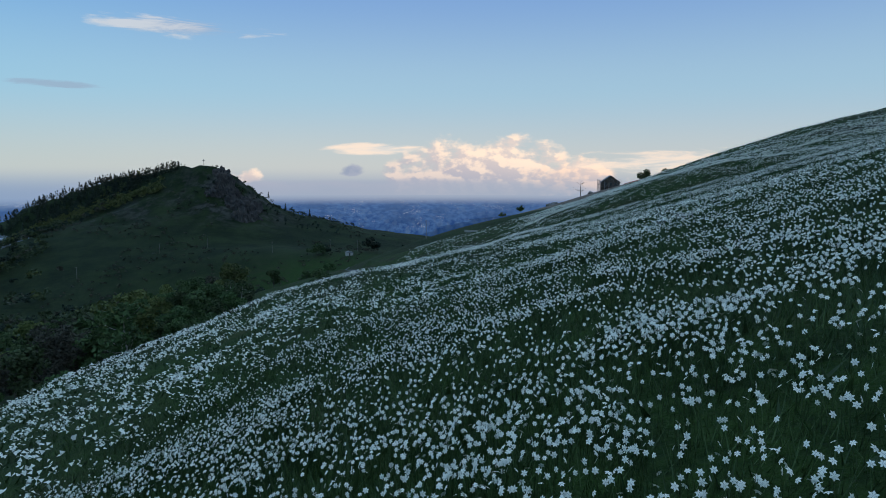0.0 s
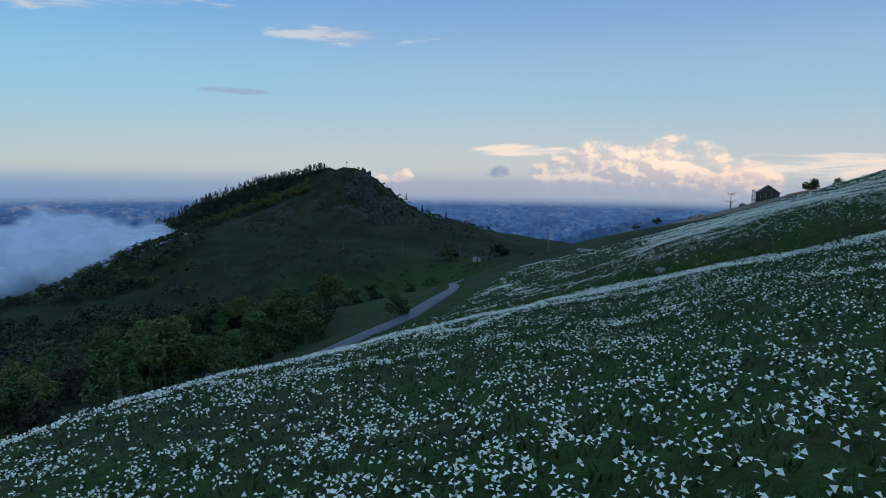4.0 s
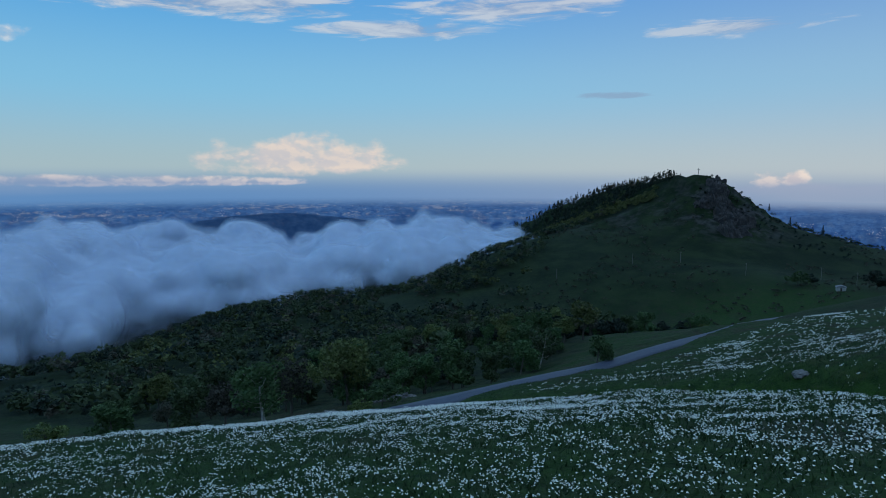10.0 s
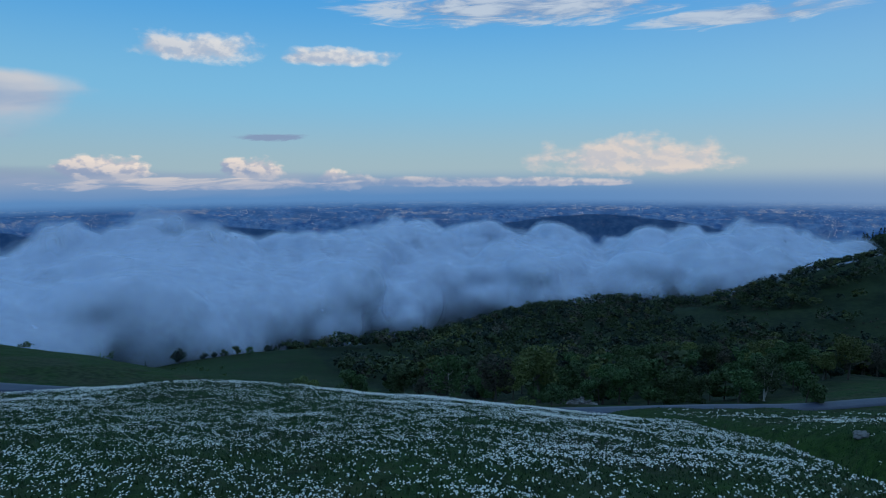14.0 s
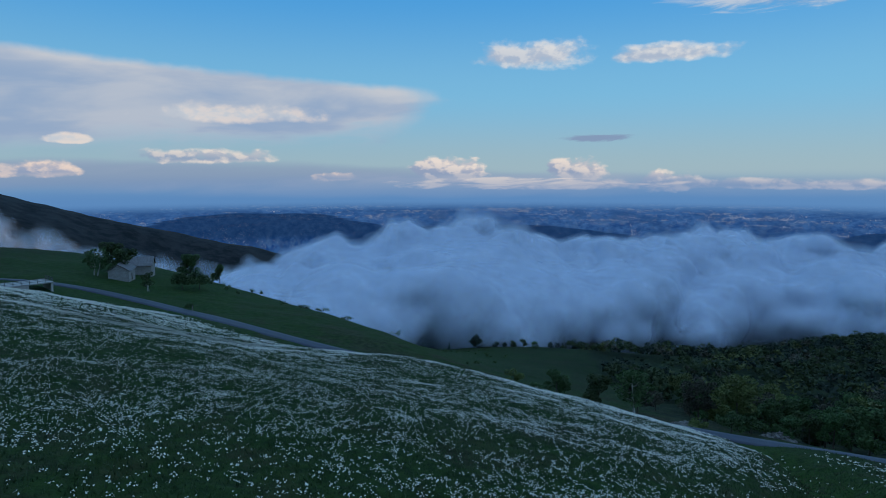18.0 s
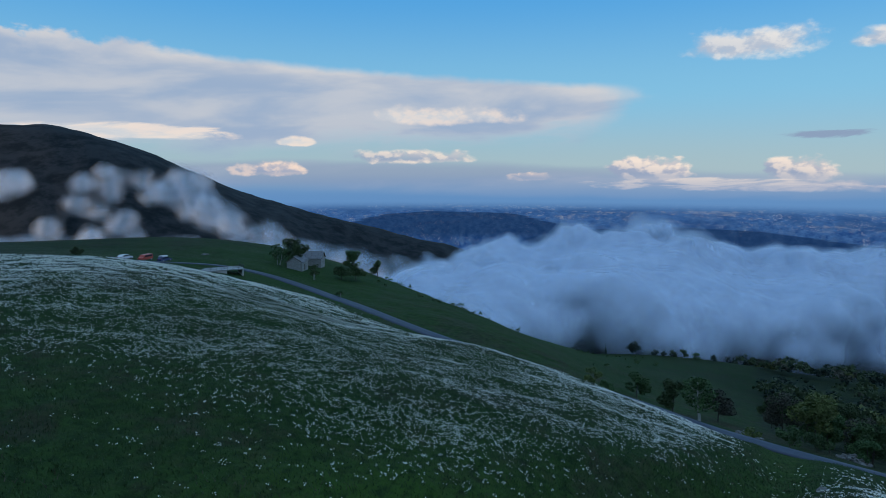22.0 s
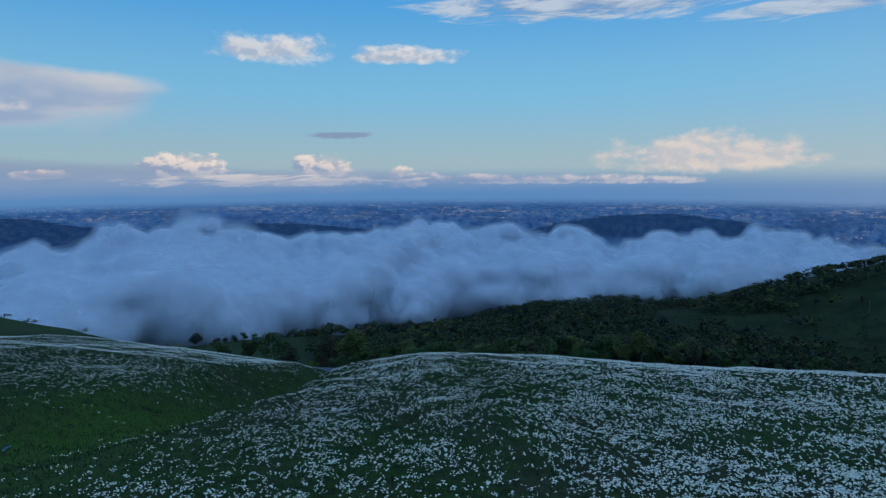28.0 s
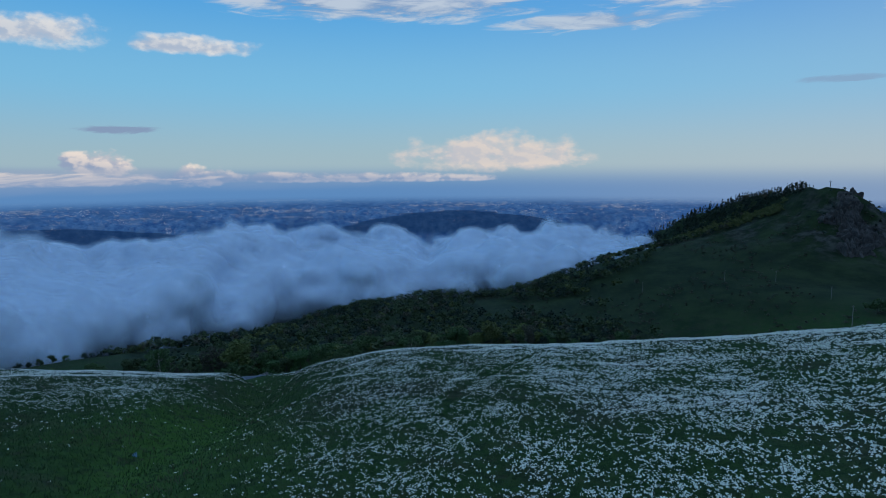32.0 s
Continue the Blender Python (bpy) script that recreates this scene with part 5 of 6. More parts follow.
STEEL = mottled("galvanised_steel", (0.30, 0.31, 0.33), (0.50, 0.51, 0.53), 4.0, 0.45, 0.1, metal=0.8)
TYRE = mottled("black_rubber", (0.02, 0.02, 0.02), (0.04, 0.04, 0.04), 8.0, 0.85, 0.2)
GLASS = mottled("dark_window_glass", (0.02, 0.025, 0.03), (0.04, 0.045, 0.05), 1.0, 0.15, 0.0)
WHITE_PAINT = mottled("white_car_paint", (0.72, 0.72, 0.72), (0.80, 0.80, 0.80), 0.8, 0.3, 0.0)
RED_PAINT = mottled("red_car_paint", (0.45, 0.045, 0.03), (0.55, 0.06, 0.04), 0.8, 0.3, 0.0)
BLUE_PAINT = mottled("dark_blue_car_paint", (0.03, 0.05, 0.14), (0.04, 0.07, 0.18), 0.8, 0.3, 0.0)
LAMP_GLASS = mottled("red_lamp_glass", (0.35, 0.02, 0.02), (0.45, 0.03, 0.03), 2.0, 0.25, 0.0)
CLEAR_LAMP = mottled("clear_lamp_glass", (0.55, 0.55, 0.55), (0.65, 0.65, 0.65), 2.0, 0.2, 0.0)
ROCK = mottled("lichen_rock", (0.10, 0.10, 0.095), (0.26, 0.25, 0.235), 1.2, 0.95, 0.8)


def stone_hut(name, at, turn, length, width, eaves, ridge, label, door_side=1):
    """A hut of laid stones under a roof of overlapping stone slabs."""
    hut = thing(name, at, label, "hut", "stone huts by the road", turn)
    l, w, t = length / 2, width / 2, 0.5
    walls = []
    for nm, lo, hi in (("long_wall", (-l, -w, -1.5), (l, -w + t, eaves)), ("long_wall", (-l, w - t, -1.5), (l, w, eaves))):
        walls.append(part(nm, box_mesh(nm, lo, hi, STONE), hut))
    for sx in (-1, 1):
        x0, x1 = (l - t) * sx, l * sx
        bm = bmesh.new()
        outline = [(-w + t, -1.5), (w - t, -1.5), (w - t, eaves), (0, ridge - 0.15), (-w + t, eaves)]
        a = [bm.verts.new((x0, y, z)) for y, z in outline]
        b = [bm.verts.new((x1, y, z)) for y, z in outline]
        bm.faces.new(a)
        bm.faces.new(b[::-1])
        for i in range(5):
            bm.faces.new((a[i], b[i], b[(i + 1) % 5], a[(i + 1) % 5]))
        bmesh.ops.recalc_face_normals(bm, faces=bm.faces)
        walls.append(part("gable_wall", bm_mesh("gable_wall", bm, STONE), hut))
    # courses of stones standing proud of the walls
    rng = random.Random(int(length * 100))
    stone = [box_mesh("stone", (-s / 2, -0.03, -0.12), (s / 2, 0.03, 0.12), STONE, 0.02) for s in (0.42, 0.6, 0.8)]
    for side in (-1, 1):
        z = 0.1
        while z < eaves - 0.1:
            x = -l + 0.3
            while x < l - 0.3:
                i = rng.randrange(3)
                ob = part("stone", stone[i], walls[0 if side < 0 else 1])
                ob.matrix_basis = pose(x + rng.uniform(0, 0.1), side * (w + 0.008), z, 0, 0, rng.uniform(-2, 2))
                x += (0.42, 0.6, 0.8)[i] + 0.06
            z += 0.3
        z = 0.1
        while z < ridge - 0.5:
            reach = w - 0.3 if z < eaves else (w - 0.3) * (ridge - z - 0.2) / (ridge - eaves)
            y = -reach
            while y < reach - 0.2:
                i = rng.randrange(3)
                ob = part("stone", stone[i], walls[2 if side < 0 else 3])
                ob.matrix_basis = pose(side * (l + 0.008), y + 0.25, z, 0, 0, 90 + rng.uniform(-2, 2))
                y += (0.42, 0.6, 0.8)[i] + 0.06
            z += 0.3
    # roof boards and slabs
    pitch = math.atan2(ridge - eaves, w)
    run = math.hypot(ridge - eaves, w) + 0.45
    for side in (-1, 1):
        roof = part("roof_slope", box_mesh("roof_slope", (-l - 0.4, 0, -0.1), (l + 0.4, run, 0.0), WOOD), hut)
        roof.matrix_basis = Matrix.Translation((0, 0, ridge)) @ Matrix.Rotation(math.pi if side < 0 else 0, 4, "Z") @ Matrix.Rotation(-pitch, 4, "X")
        slab = [box_mesh("slab", (-s / 2, -0.45, 0.0), (s / 2, 0.45, 0.06), SLAB, 0.015) for s in (0.6, 0.8)]
        y = run - 0.35
        while y > 0.1:
            x = -l - 0.1
            while x < l + 0.3:
                i = rng.randrange(2)
                ob = part("slab", slab[i], roof)
                ob.matrix_basis = pose(x + rng.uniform(-0.03, 0.03), y, 0.01 + rng.uniform(0, 0.015), -5, 0, rng.uniform(-3, 3))
                x += (0.6, 0.8)[i] + 0.02
            y -= 0.6
    part("ridge_beam", box_mesh("ridge_beam", (-l - 0.45, -0.12, ridge - 0.02), (l + 0.45, 0.12, ridge + 0.1), SLAB, 0.02), hut)
    door = part("door", box_mesh("door", (-0.5, -0.05, 0.0), (0.5, 0.05, 1.9), WOOD), hut, "dark plank door")
    door.matrix_basis = pose(0.4, door_side * (w + 0.03), 0)
    win = part("window", box_mesh("window", (-0.35, -0.05, 0.0), (0.35, 0.05, 0.7), GLASS), hut, "small dark window")
    win.matrix_basis = pose(-l - 0.03, 0.2, 1.5, 0, 0, 90)
    return hut


stone_hut("stone_hut", (-69.5, -62.5, ground_z(-69.5, -62.5) - 0.2), 28, 7.5, 5.2, 3.1, 4.7, "small grey stone hut with slab roof beside the road")
stone_hut("stone_hut", (-81, -66.5, ground_z(-81, -66.5) - 0.3), 118, 8.0, 5.6, 3.2, 5.2, "larger grey stone hut with steep slab roof among trees")


def belvedere():
    """A small concrete terrace under the bend, with an iron rail."""
    x, y = -36.5, -62.0
    z = ground_z(-40, -71.5) + 0.02
    ob = thing("terrace", (x, y, z), "small concrete viewing terrace with iron railing below the road", "terrace", turn=-28)
    part("deck", box_mesh("deck", (-6.5, -3.2, -0.25), (6.5, 3.2, 0.0), CONCRETE, 0.03), ob)
    part("retaining_wall", box_mesh("retaining_wall", (-1.5, 2.5, -3.6), (6.3, 3.0, -0.25), PLASTER), ob)
    part("end_wall", box_mesh("end_wall", (-6.3, -2.8, -3.0), (-5.9, 3.0, -0.25), PLASTER), ob)
    part("doorway", box_mesh("doorway", (1.2, 3.005, -2.6), (2.4, 3.05, -0.5), GLASS), ob, "dark doorway under the deck")
    post = box_mesh("rail_post", (-0.04, -0.04, 0), (0.04, 0.04, 1.05), IRON)
    for i in range(9):
        part("rail_post", post, ob).matrix_basis = pose(-6.3 + i * 1.57, 3.1, 0)
    for i in range(3):
        part("rail_post", post, ob).matrix_basis = pose(-6.3, -2.0 + i * 2.2, 0)
    for h in (0.4, 0.72, 1.02):
        part("rail", box_mesh("rail", (-6.35, 3.07, h - 0.03), (6.4, 3.13, h + 0.03), IRON), ob)
        part("rail", box_mesh("rail", (-6.33, -2.1, h - 0.03), (-6.27, 3.1, h + 0.03), IRON), ob)


belvedere()


def car(name, at, turn, paint_, label, tall=1.5, roof=None, van=False):
    ob = thing(name, at, label, "car", "cars parked at the road's bend", turn)
    if van:
        side = [(-2.1, 0.35), (2.1, 0.35), (2.15, 0.95), (1.55, 1.1), (1.0, 1.75), (-2.0, 1.8), (-2.15, 1.1)]
        glass = [(-1.85, 1.15), (1.35, 1.15), (0.95, 1.62), (-1.8, 1.62)]
    else:
        side = [(-2.05, 0.3), (2.05, 0.3), (2.1, 0.75), (1.1, 0.95), (0.45, 1.42), (-1.2, 1.46), (-1.95, 1.05), (-2.1, 0.8)]
        glass = [(-1.65, 0.98), (0.85, 0.98), (0.4, 1.34), (-1.15, 1.36)]
    body = part("body", prism_mesh("body", side, 1.72, paint_, 0.05), ob)
    part("side_windows", prism_mesh("side_windows", glass, 1.745, GLASS), ob)
    top = 1.8 if van else 1.45
    if roof:
        part("roof_rack", box_mesh("roof_rack", (-1.5, -0.7, top + 0.02), (0.7, 0.7, top + 0.35), roof, 0.04), ob, "pale load on the roof")
    part("windscreen", box_mesh("windscreen", (0.0, -0.72, -0.02), (0.62, 0.72, 0.0), GLASS), ob).matrix_basis = pose(0.47, 0, top - 0.08, 0, 38, 0)
    wheel = disc_mesh("tyre", 0.32, 0.2, TYRE)
    hub = disc_mesh("rim", 0.2, 0.22, STEEL, 12)
    for sx in (-1.3, 1.3):
        for sy in (-0.8, 0.8):
            w = part("wheel", wheel, ob)
            w.matrix_basis = pose(sx, sy, 0.32)
            part("rim", hub, w)
    for sy in (-0.6, 0.6):
        part("headlight", box_mesh("headlight", (2.07, sy - 0.16, 0.6), (2.13, sy + 0.16, 0.74), CLEAR_LAMP, 0.01), ob)
        part("tail_light", box_mesh("tail_light", (-2.15, sy - 0.12, 0.75), (-2.06, sy + 0.12, 0.95), LAMP_GLASS, 0.01), ob)
    part("bumper", box_mesh("bumper", (2.05, -0.8, 0.32), (2.17, 0.8, 0.52), TYRE, 0.02), ob)
    return ob


def on_road(x, y):
    d, t = polyline_distance(np.array([x]), np.array([y]), ROAD_LINE)
    return float(np.interp(t[0], np.linspace(0, 1, len(ROAD_Z)), ROAD_Z)) + 0.08


LAYBY = [(-17, -77.6, 20), (-22.7, -76.8, 25), (-28.4, -76.2, 10)]
car("white_car", (LAYBY[0][0], LAYBY[0][1], on_road(*LAYBY[0][:2])), 195, WHITE_PAINT, "white hatchback parked on the road's bend")
car("red_van", (LAYBY[1][0], LAYBY[1][1], on_road(*LAYBY[1][:2])), 15, RED_PAINT, "red van parked on the road's bend", van=True)
car("blue_pickup", (LAYBY[2][0], LAYBY[2][1], on_road(*LAYBY[2][:2])), 190, BLUE_PAINT, "dark blue car with white roof load on the bend", roof=WHITE_PAINT)


def chalet():
    """The house being built on the far shoulder, still in its scaffold."""
    x, y = 91.0, 345.0
    z = ground_z(x, y) - 0.3
    ob = thing("chalet", (x, y, z), "dark half-built timber chalet wrapped in scaffolding", "house", turn=-10)
    w, d, e, r = 4.6, 4.5, 5.4, 8.6
    gable = [(-w, -1.0), (w, -1.0), (w, e), (0, r - 0.2), (-w, e)]
    for sy, nm in ((-1, "front_wall"), (1, "back_wall")):
        m = part(nm, prism_mesh(nm, gable, 0.35, WOOD), ob)
        m.matrix_basis = pose(0, sy * d, 0)
    for sx in (-1, 1):
        part("side_wall", box_mesh("side_wall", (sx * w - 0.17, -d + 0.18, -1.0), (sx * w + 0.17, d - 0.18, e), WOOD), ob)
    slope, run = math.atan2(r - e, w), math.hypot(r - e, w) + 0.7
    for sx in (-1, 1):
        roof = part("roof_slope", box_mesh("roof_slope", (0, -d - 0.8, 0.0), (run, d + 0.8, 0.2), SLAB), ob)
        roof.matrix_basis = Matrix.Translation((0, 0, r)) @ Matrix.Rotation(math.pi if sx < 0 else 0, 4, "Z") @ Matrix.Rotation(slope, 4, "Y")
    for i, (px, pz, pw, ph) in enumerate(((-2.6, 0.2, 1.2, 2.0), (0.0, 0.2, 1.4, 2.1), (2.6, 0.8, 1.2, 1.2), (-2.4, 3.4, 1.1, 1.3), (0.0, 3.2, 1.3, 1.9), (2.4, 3.4, 1.1, 1.3), (0.0, 6.2, 0.9, 0.9))):
        win = part("window", box_mesh("window", (-pw / 2, -0.08, 0), (pw / 2, 0.0, ph), PALE_WOOD), ob)
        win.matrix_basis = pose(px, -d - 0.18, pz)
        part("pane", box_mesh("pane", (-pw / 2 + 0.1, -0.1, 0.1), (pw / 2 - 0.1, -0.085, ph - 0.1), GLASS), win)
    part("balcony", box_mesh("balcony", (-w, -d - 1.3, 2.75), (w, -d - 0.2, 2.95), WOOD), ob)
    part("balcony_rail", box_mesh("balcony_rail", (-w, -d - 1.3, 3.75), (w, -d - 1.22, 3.9), PALE_WOOD), ob)
    part("base_course", box_mesh("base_course", (-w - 0.25, -d - 0.3, -1.5), (w + 0.25, d + 0.3, 0.1), CONCRETE), ob)
    # scaffold
    sc = thing("scaffold", (x, y, z), "grey steel scaffolding standing round the chalet", "scaffold", turn=-10)
    tube = box_mesh("standard", (-0.04, -0.04, -1.0), (0.04, 0.04, 6.6), STEEL)
    for i in range(6):
        part("standard", tube, sc).matrix_basis = pose(-w - 0.9, -d - 1.6 + i * 2.4, 0)
        part("standard", tube, sc).matrix_basis = pose(-w - 1.8, -d - 1.6 + i * 2.4, 0)
        part("standard", tube, sc).matrix_basis = pose(-w - 0.9 + i * 2.2, -d - 1.9, 0)
    for h in (1.9, 3.9, 5.8):
        part("platform", box_mesh("platform", (-w - 1.9, -d - 1.7, h), (-w - 0.8, d + 1.5, h + 0.08), PALE_WOOD), sc)
        part("ledger", box_mesh("ledger", (-w - 0.9, -d - 1.94, h + 0.9), (w + 1.2, -d - 1.88, h + 0.96), STEEL), sc)


chalet()


def net_fence(points, label):
    ob = thing("safety_fence", (0, 0, 0), label, "fence")
    for a, b in zip(points, points[1:]):
        za, zb = ground_z(*a), ground_z(*b)
        bm = bmesh.new()
        n = Vector((b[1] - a[1], a[0] - b[0], 0)).normalized() * 0.03
        for off in (-1, 1):
            bm.faces.new([bm.verts.new((p[0] + off * n.x, p[1] + off * n.y, z)) for p, z in ((a, za + 0.1), (b, zb + 0.1), (b, zb + 1.1), (a, za + 1.1))])
        part("netting", bm_mesh("netting", bm, ORANGE), ob)
        part("stake", box_mesh("stake", (a[0] - 0.04, a[1] - 0.04, za - 0.3), (a[0] + 0.04, a[1] + 0.04, za + 1.3), PALE_WOOD), ob)


net_fence([(96.5, 337), (99, 334), (102, 332), (106, 330), (110, 329), (115, 327), (120, 326)], "orange safety netting along the building site")


def boulder(name, at, size, label, seed, mat=None, group="", flat=0.65):
    bm = bmesh.new()
    bmesh.ops.create_icosphere(bm, subdivisions=3, radius=1.0)
    for v in bm.verts:
        k = 1 + 0.45 * (noise.fractal(v.co * 1.3 + Vector((seed * 3.1, 0, 0)), 1.0, 2.0, 4))
        v.co = Vector((v.co.x * k * 1.2, v.co.y * k, v.co.z * k * flat))
    me = bm_mesh(name, bm, mat or ROCK)
    ob = tagged(new(name, me), label, "rock", group)
    ob.matrix_basis = pose(*at, 0, 0, seed * 77 % 360) @ Matrix.Diagonal((size, size, size, 1))
    return ob


def rock_at(x, y, size, label, seed, group="", flat=0.65):
    return boulder("rock", (x, y, ground_z(x, y) + size * 0.12), size, label, seed, None, group, flat)


rock_at(17.4, 92.0, 0.55, "pale grey boulder lying in the flowery slope", 3)
rock_at(9.4, 24.3, 0.35, "half-buried grey rock among the flowers", 4, "field rocks")
rock_at(8.8, 24.9, 0.28, "half-buried grey rock among the flowers", 5, "field rocks")
# two pale dots of unclear kind on the knoll, built as boulders
rock_at(-51, -87, 0.7, "pale blob shaped as a boulder on the grassy knoll", 6, "knoll rocks")
rock_at(-53, -88, 0.5, "pale blob shaped as a boulder on the grassy knoll", 7, "knoll rocks")
rock_at(60, 338, 2.2, "grey boulders on the bare building ground", 8, "site rocks")
rock_at(56, 330, 1.6, "grey boulders on the bare building ground", 9, "site rocks")
rock_at(78, 334, 1.4, "grey boulders on the bare building ground", 10, "site rocks")
for i, (rx, ry, rs) in enumerate(((62, -64, 3.4), (58, -66, 2.6), (66, -61, 2.4), (54, -69, 1.8))):
    rock_at(rx, ry, rs, "brown rock outcrop at the meadow's edge", 20 + i, "rock outcrop", 0.9)


def rubble(name, x0, y0, reach, count, seed, label):
    """A tumbled heap of stones, each its own."""
    rng = random.Random(seed)
    ob = thing(name, (x0, y0, ground_z(x0, y0)), label, "ruin")
    shapes = []
    for k in range(3):
        bm = bmesh.new()
        bmesh.ops.create_icosphere(bm, subdivisions=1, radius=0.45)
        for v in bm.verts:
            v.co = Vector((v.co.x * rng.uniform(0.8, 1.5), v.co.y * rng.uniform(0.7, 1.2), v.co.z * rng.uniform(0.4, 0.8)))
        shapes.append(bm_mesh("stone", bm, ROCK))
    for _ in range(count):
        r, a = reach * rng.random() ** 0.7, rng.uniform(0, 6.283)
        px, py = x0 + math.cos(a) * r, y0 + math.sin(a) * r * 0.6
        h = ground_z(px, py) - ground_z(x0, y0) + max(0, (1 - r / reach)) * 1.5 * rng.random()
        st = part("stone", rng.choice(shapes), ob)
        st.matrix_basis = pose(px - x0, py - y0, h + 0.1, rng.uniform(-30, 30), rng.uniform(-30, 30), rng.uniform(0, 360))


rubble("stone_ruin", -36, 81, 4.0, 90, 1, "tumbled heap of dark stones from a ruin beside the road")
rubble("stone_ruin", -43, 98, 4.5, 90, 2, "tumbled stones of a fallen wall under trees")


def pole(x, y, tall, label="thin wooden utility pole on the far slope"):
    ob = thing("utility_pole", (x, y, ground_z(x, y)), label, "pole", "utility poles across the saddle")
    v, f = tube_arrays([(0, 0, -0.5), (0, 0, tall * 0.5), (0, 0, tall)], [0.16, 0.14, 0.11], 8)
    part("mast", quick_mesh("mast", v, f, [PALE_WOOD]), ob)
    part("cross_arm", box_mesh("cross_arm", (-0.7, -0.06, tall - 0.5), (0.7, 0.06, tall - 0.38), PALE_WOOD), ob)


for px, py in ((-137, 502), (-93, 517), (-68, 499), (-8, 300), (-200, 532), (-232, 512), (-269, 457)):
    pole(px, py, 9.0)


def shed(x, y):
    ob = thing("shed", (x, y, ground_z(x, y)), "small white-walled shed with low roof on the saddle", "shed", turn=20)
    part("walls", box_mesh("walls", (-2.6, -2.0, -0.8), (2.6, 2.0, 2.3), PLASTER), ob)
    part("roof", prism_mesh("roof", [(-3.0, 2.2), (3.0, 2.2), (3.0, 2.35), (0, 3.4), (-3.0, 2.35)], 4.8, SLAB), ob)
    part("door", box_mesh("door", (-0.5, -2.04, -0.1), (0.5, -2.005, 1.9), WOOD), ob)


shed(-72, 480)


def trough(x, y):
    # a flat board-like slab, modelled as a block under a plank
    z = ground_z(x, y)
    ob = thing("board_slab", (x, y, z), "long pale slab topped with a board on the meadow", "trough", turn=-20)
    part("basin", box_mesh("basin", (-2.4, -0.5, -0.2), (2.4, 0.5, 0.35), CONCRETE, 0.04), ob)
    part("plank", box_mesh("plank", (-2.6, -0.6, 0.36), (2.6, 0.6, 0.42), PALE_WOOD), ob)


trough(9, 189)


def marker(x, y):
    ob = thing("road_marker", (x, y, ground_z(x, y)), "short wooden snow pole at the road's edge", "post")
    part("stake", box_mesh("stake", (-0.07, -0.07, -0.3), (0.07, 0.07, 1.3), PALE_WOOD), ob)
    part("cap", box_mesh("cap", (-0.08, -0.08, 1.3), (0.08, 0.08, 1.36), IRON), ob)


marker(-47.8, -25.2)


def summit_post():
    # a tiny post stands here; the cross arm is added
    x, y = -262, 696
    ob = thing("summit_post", (x, y, ground_z(x, y)), "thin post with an added cross arm on the hilltop", "cross")
    part("upright", box_mesh("upright", (-0.2, -0.2, -1), (0.2, 0.2, 5.5), PALE_WOOD), ob)
    part("arm", box_mesh("arm", (-1.3, -0.18, 3.9), (1.3, 0.18, 4.3), PALE_WOOD), ob)


summit_post()


def pool(x, y):
    mat = mottled("still_water", (0.02, 0.03, 0.035), (0.03, 0.04, 0.045), 2.0, 0.08, 0.02)
    bm = bmesh.new()
    z = ground_z(x, y)
    ring = [bm.verts.new((x + math.cos(a) * 0.45 * (1 + 0.3 * math.sin(3 * a)), y + math.sin(a) * 0.25 * (1 + 0.3 * math.cos(2 * a)), z + 0.05)) for a in np.linspace(0, 6.283, 18)[:-1]]
    bm.faces.new(ring)
    tagged(new("water", bm_mesh("water", bm, mat)), "tiny pool of still water in the wet hollow", kind="structure")


pool(68.5, 66.0)


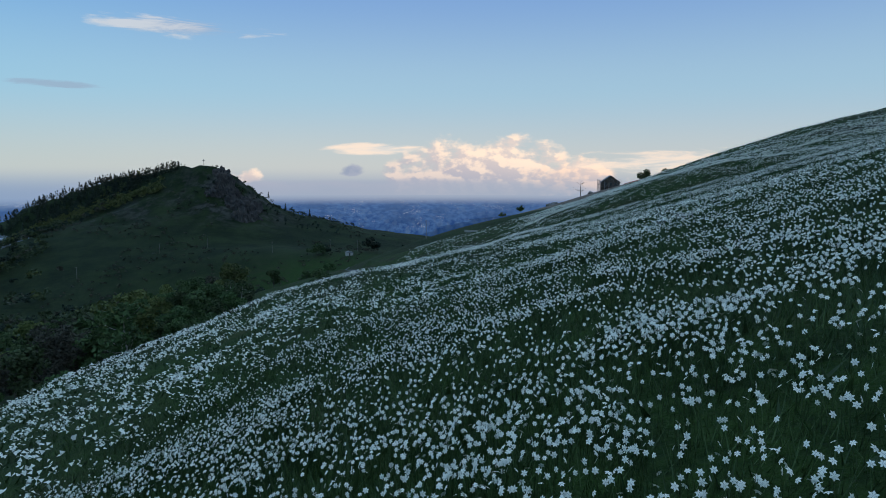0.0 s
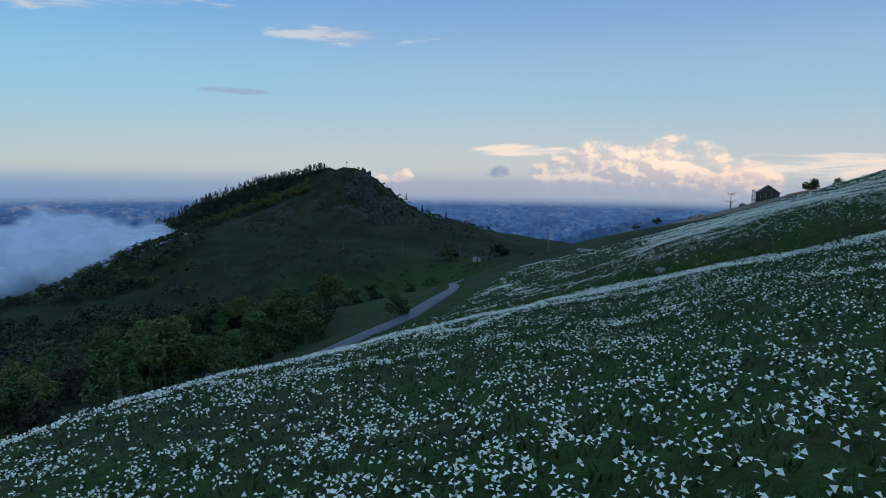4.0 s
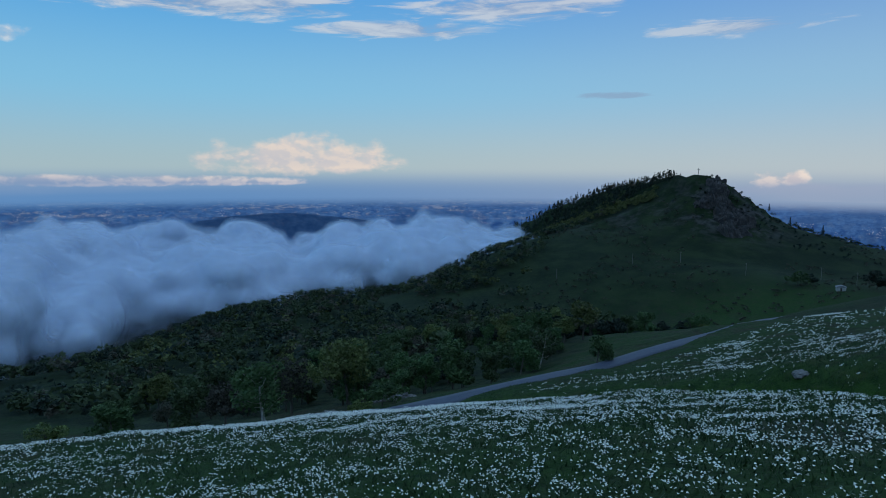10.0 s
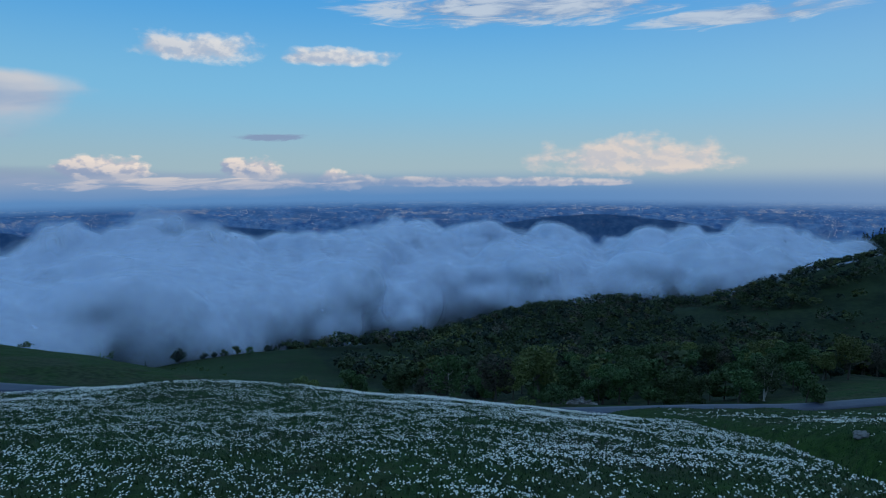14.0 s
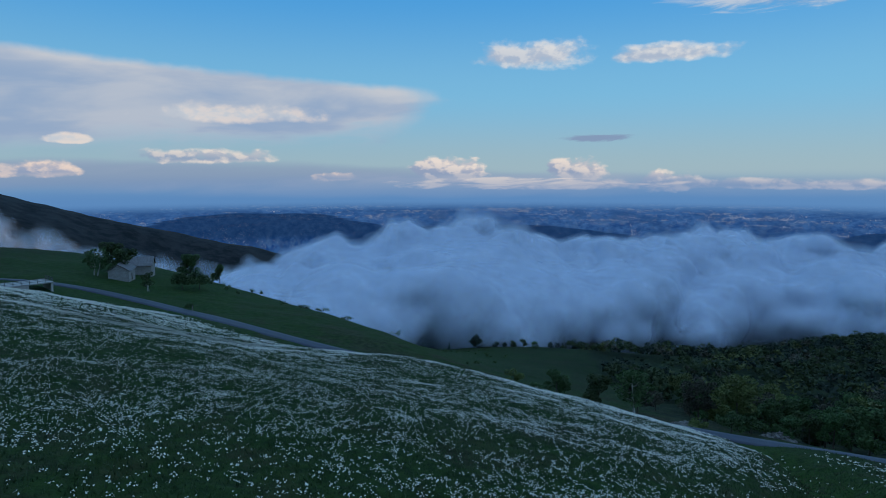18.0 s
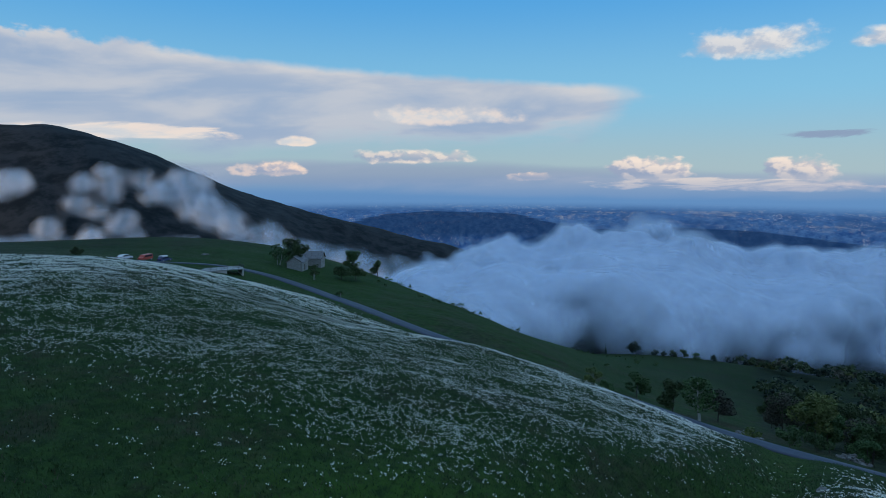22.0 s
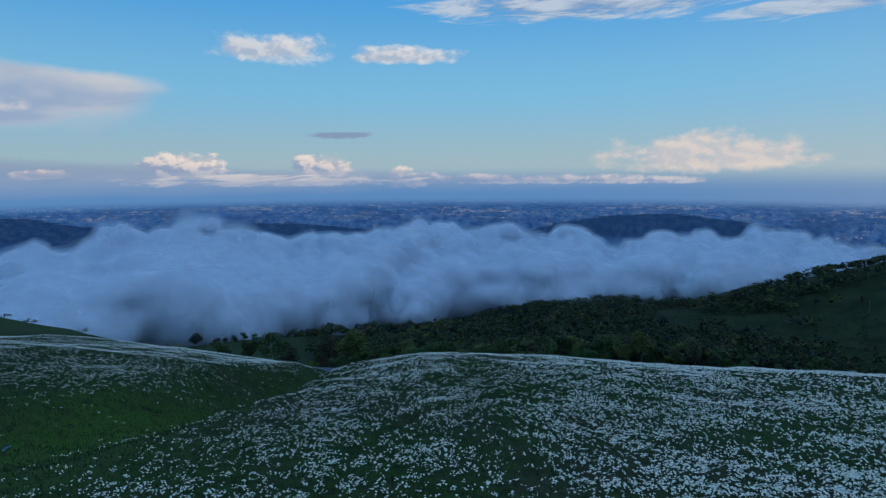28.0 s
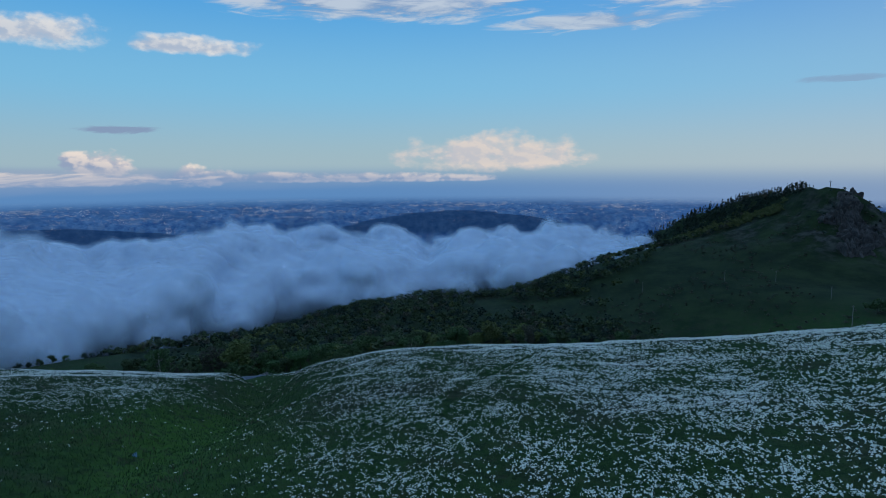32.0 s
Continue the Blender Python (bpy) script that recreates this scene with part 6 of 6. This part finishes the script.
def crag():
    """Rock buttresses on the hill's steep face."""
    rng = np.random.default_rng(44)
    x0, y0 = -222, 668
    ob = thing("crag", (x0, y0, ground_z(x0, y0)), "dark broken rock face below the hill's summit", "rock face")
    z0 = ground_z(x0, y0)
    for i in range(20):
        t = rng.uniform(0.1, 1)
        x, y = -246 + 50 * t + rng.normal(0, 5), 692 - 58 * t + rng.normal(0, 13)
        size = Vector((rng.uniform(6, 11), rng.uniform(6, 11), rng.uniform(10, 19)))
        bm = bmesh.new()
        bmesh.ops.create_icosphere(bm, subdivisions=4, radius=1.0)
        for v in bm.verts:
            p = v.co + Vector((i * 3.7, 0, 0))
            rib = abs(noise.noise(Vector((p.x * 2.6, p.y * 2.6, p.z * 0.7)))) * 0.55
            chip = noise.fractal(p * 3.5, 1.0, 2.0, 3) * 0.12
            v.co = v.co * (0.85 + rib + chip)
            v.co = Vector((v.co.x * size.x, v.co.y * size.y, v.co.z * size.z))
        me = bm_mesh("buttress", bm, CRAG)
        b = part("buttress", me, ob)
        b.matrix_basis = pose(x - x0, y - y0, ground_z(x, y) - z0 - size.z * (0.35 + 0.5 * max(0.0, 0.4 - t)), rng.uniform(-12, 12), rng.uniform(-12, 12), rng.uniform(0, 360))


crag()


def mountain_mist():
    """Torn scraps of cloud along the foot of the far mountain."""
    rng = np.random.default_rng(12)

    def at(az, dist, z, r):
        return (60 - math.sin(radians(az)) * dist, 70 + math.cos(radians(az)) * dist, z, r)
    plume = [at(PLUME_AZ[i] + rng.normal(0, 0.7), 1250 + rng.uniform(-50, 50), PLUME_Z[i] + rng.normal(0, 6), rng.uniform(10, 20)) for i in range(len(PLUME_AZ)) for _ in range(7)]
    wisps = [at(rng.uniform(146, 158), 1280 + rng.uniform(-60, 60), rng.uniform(-105, 25), rng.uniform(9, 19)) for _ in range(18)]
    band = [at(a, 1150 + rng.uniform(-80, 60), np.interp(a, [118, 123, 133, 149, 158], [-185, -172, -132, -108, -100]) + rng.normal(0, 5), rng.uniform(12, 24)) for a in rng.uniform(118, 158, 120)]
    for name, blobs, label in (("mist_plume", plume, "plume of bluish mist climbing the dark mountainside"), ("mist_scraps", wisps, "torn scraps of white mist on the dark mountainside"),
                               ("mist_band", band, "low band of mist along the mountain's foot")):
        cloud_mass(name, blobs, 8.0, 5.0, label, "cloud", list(zip(SCRAP, (0.0, 4.0, 8.0, 12.0, 16.0))), -260.0)


PLUME_AZ, PLUME_Z = (143.5, 144.8, 143.0, 141.5, 139.5, 137.5), (14, -12, -36, -60, -80, -95)
mountain_mist()
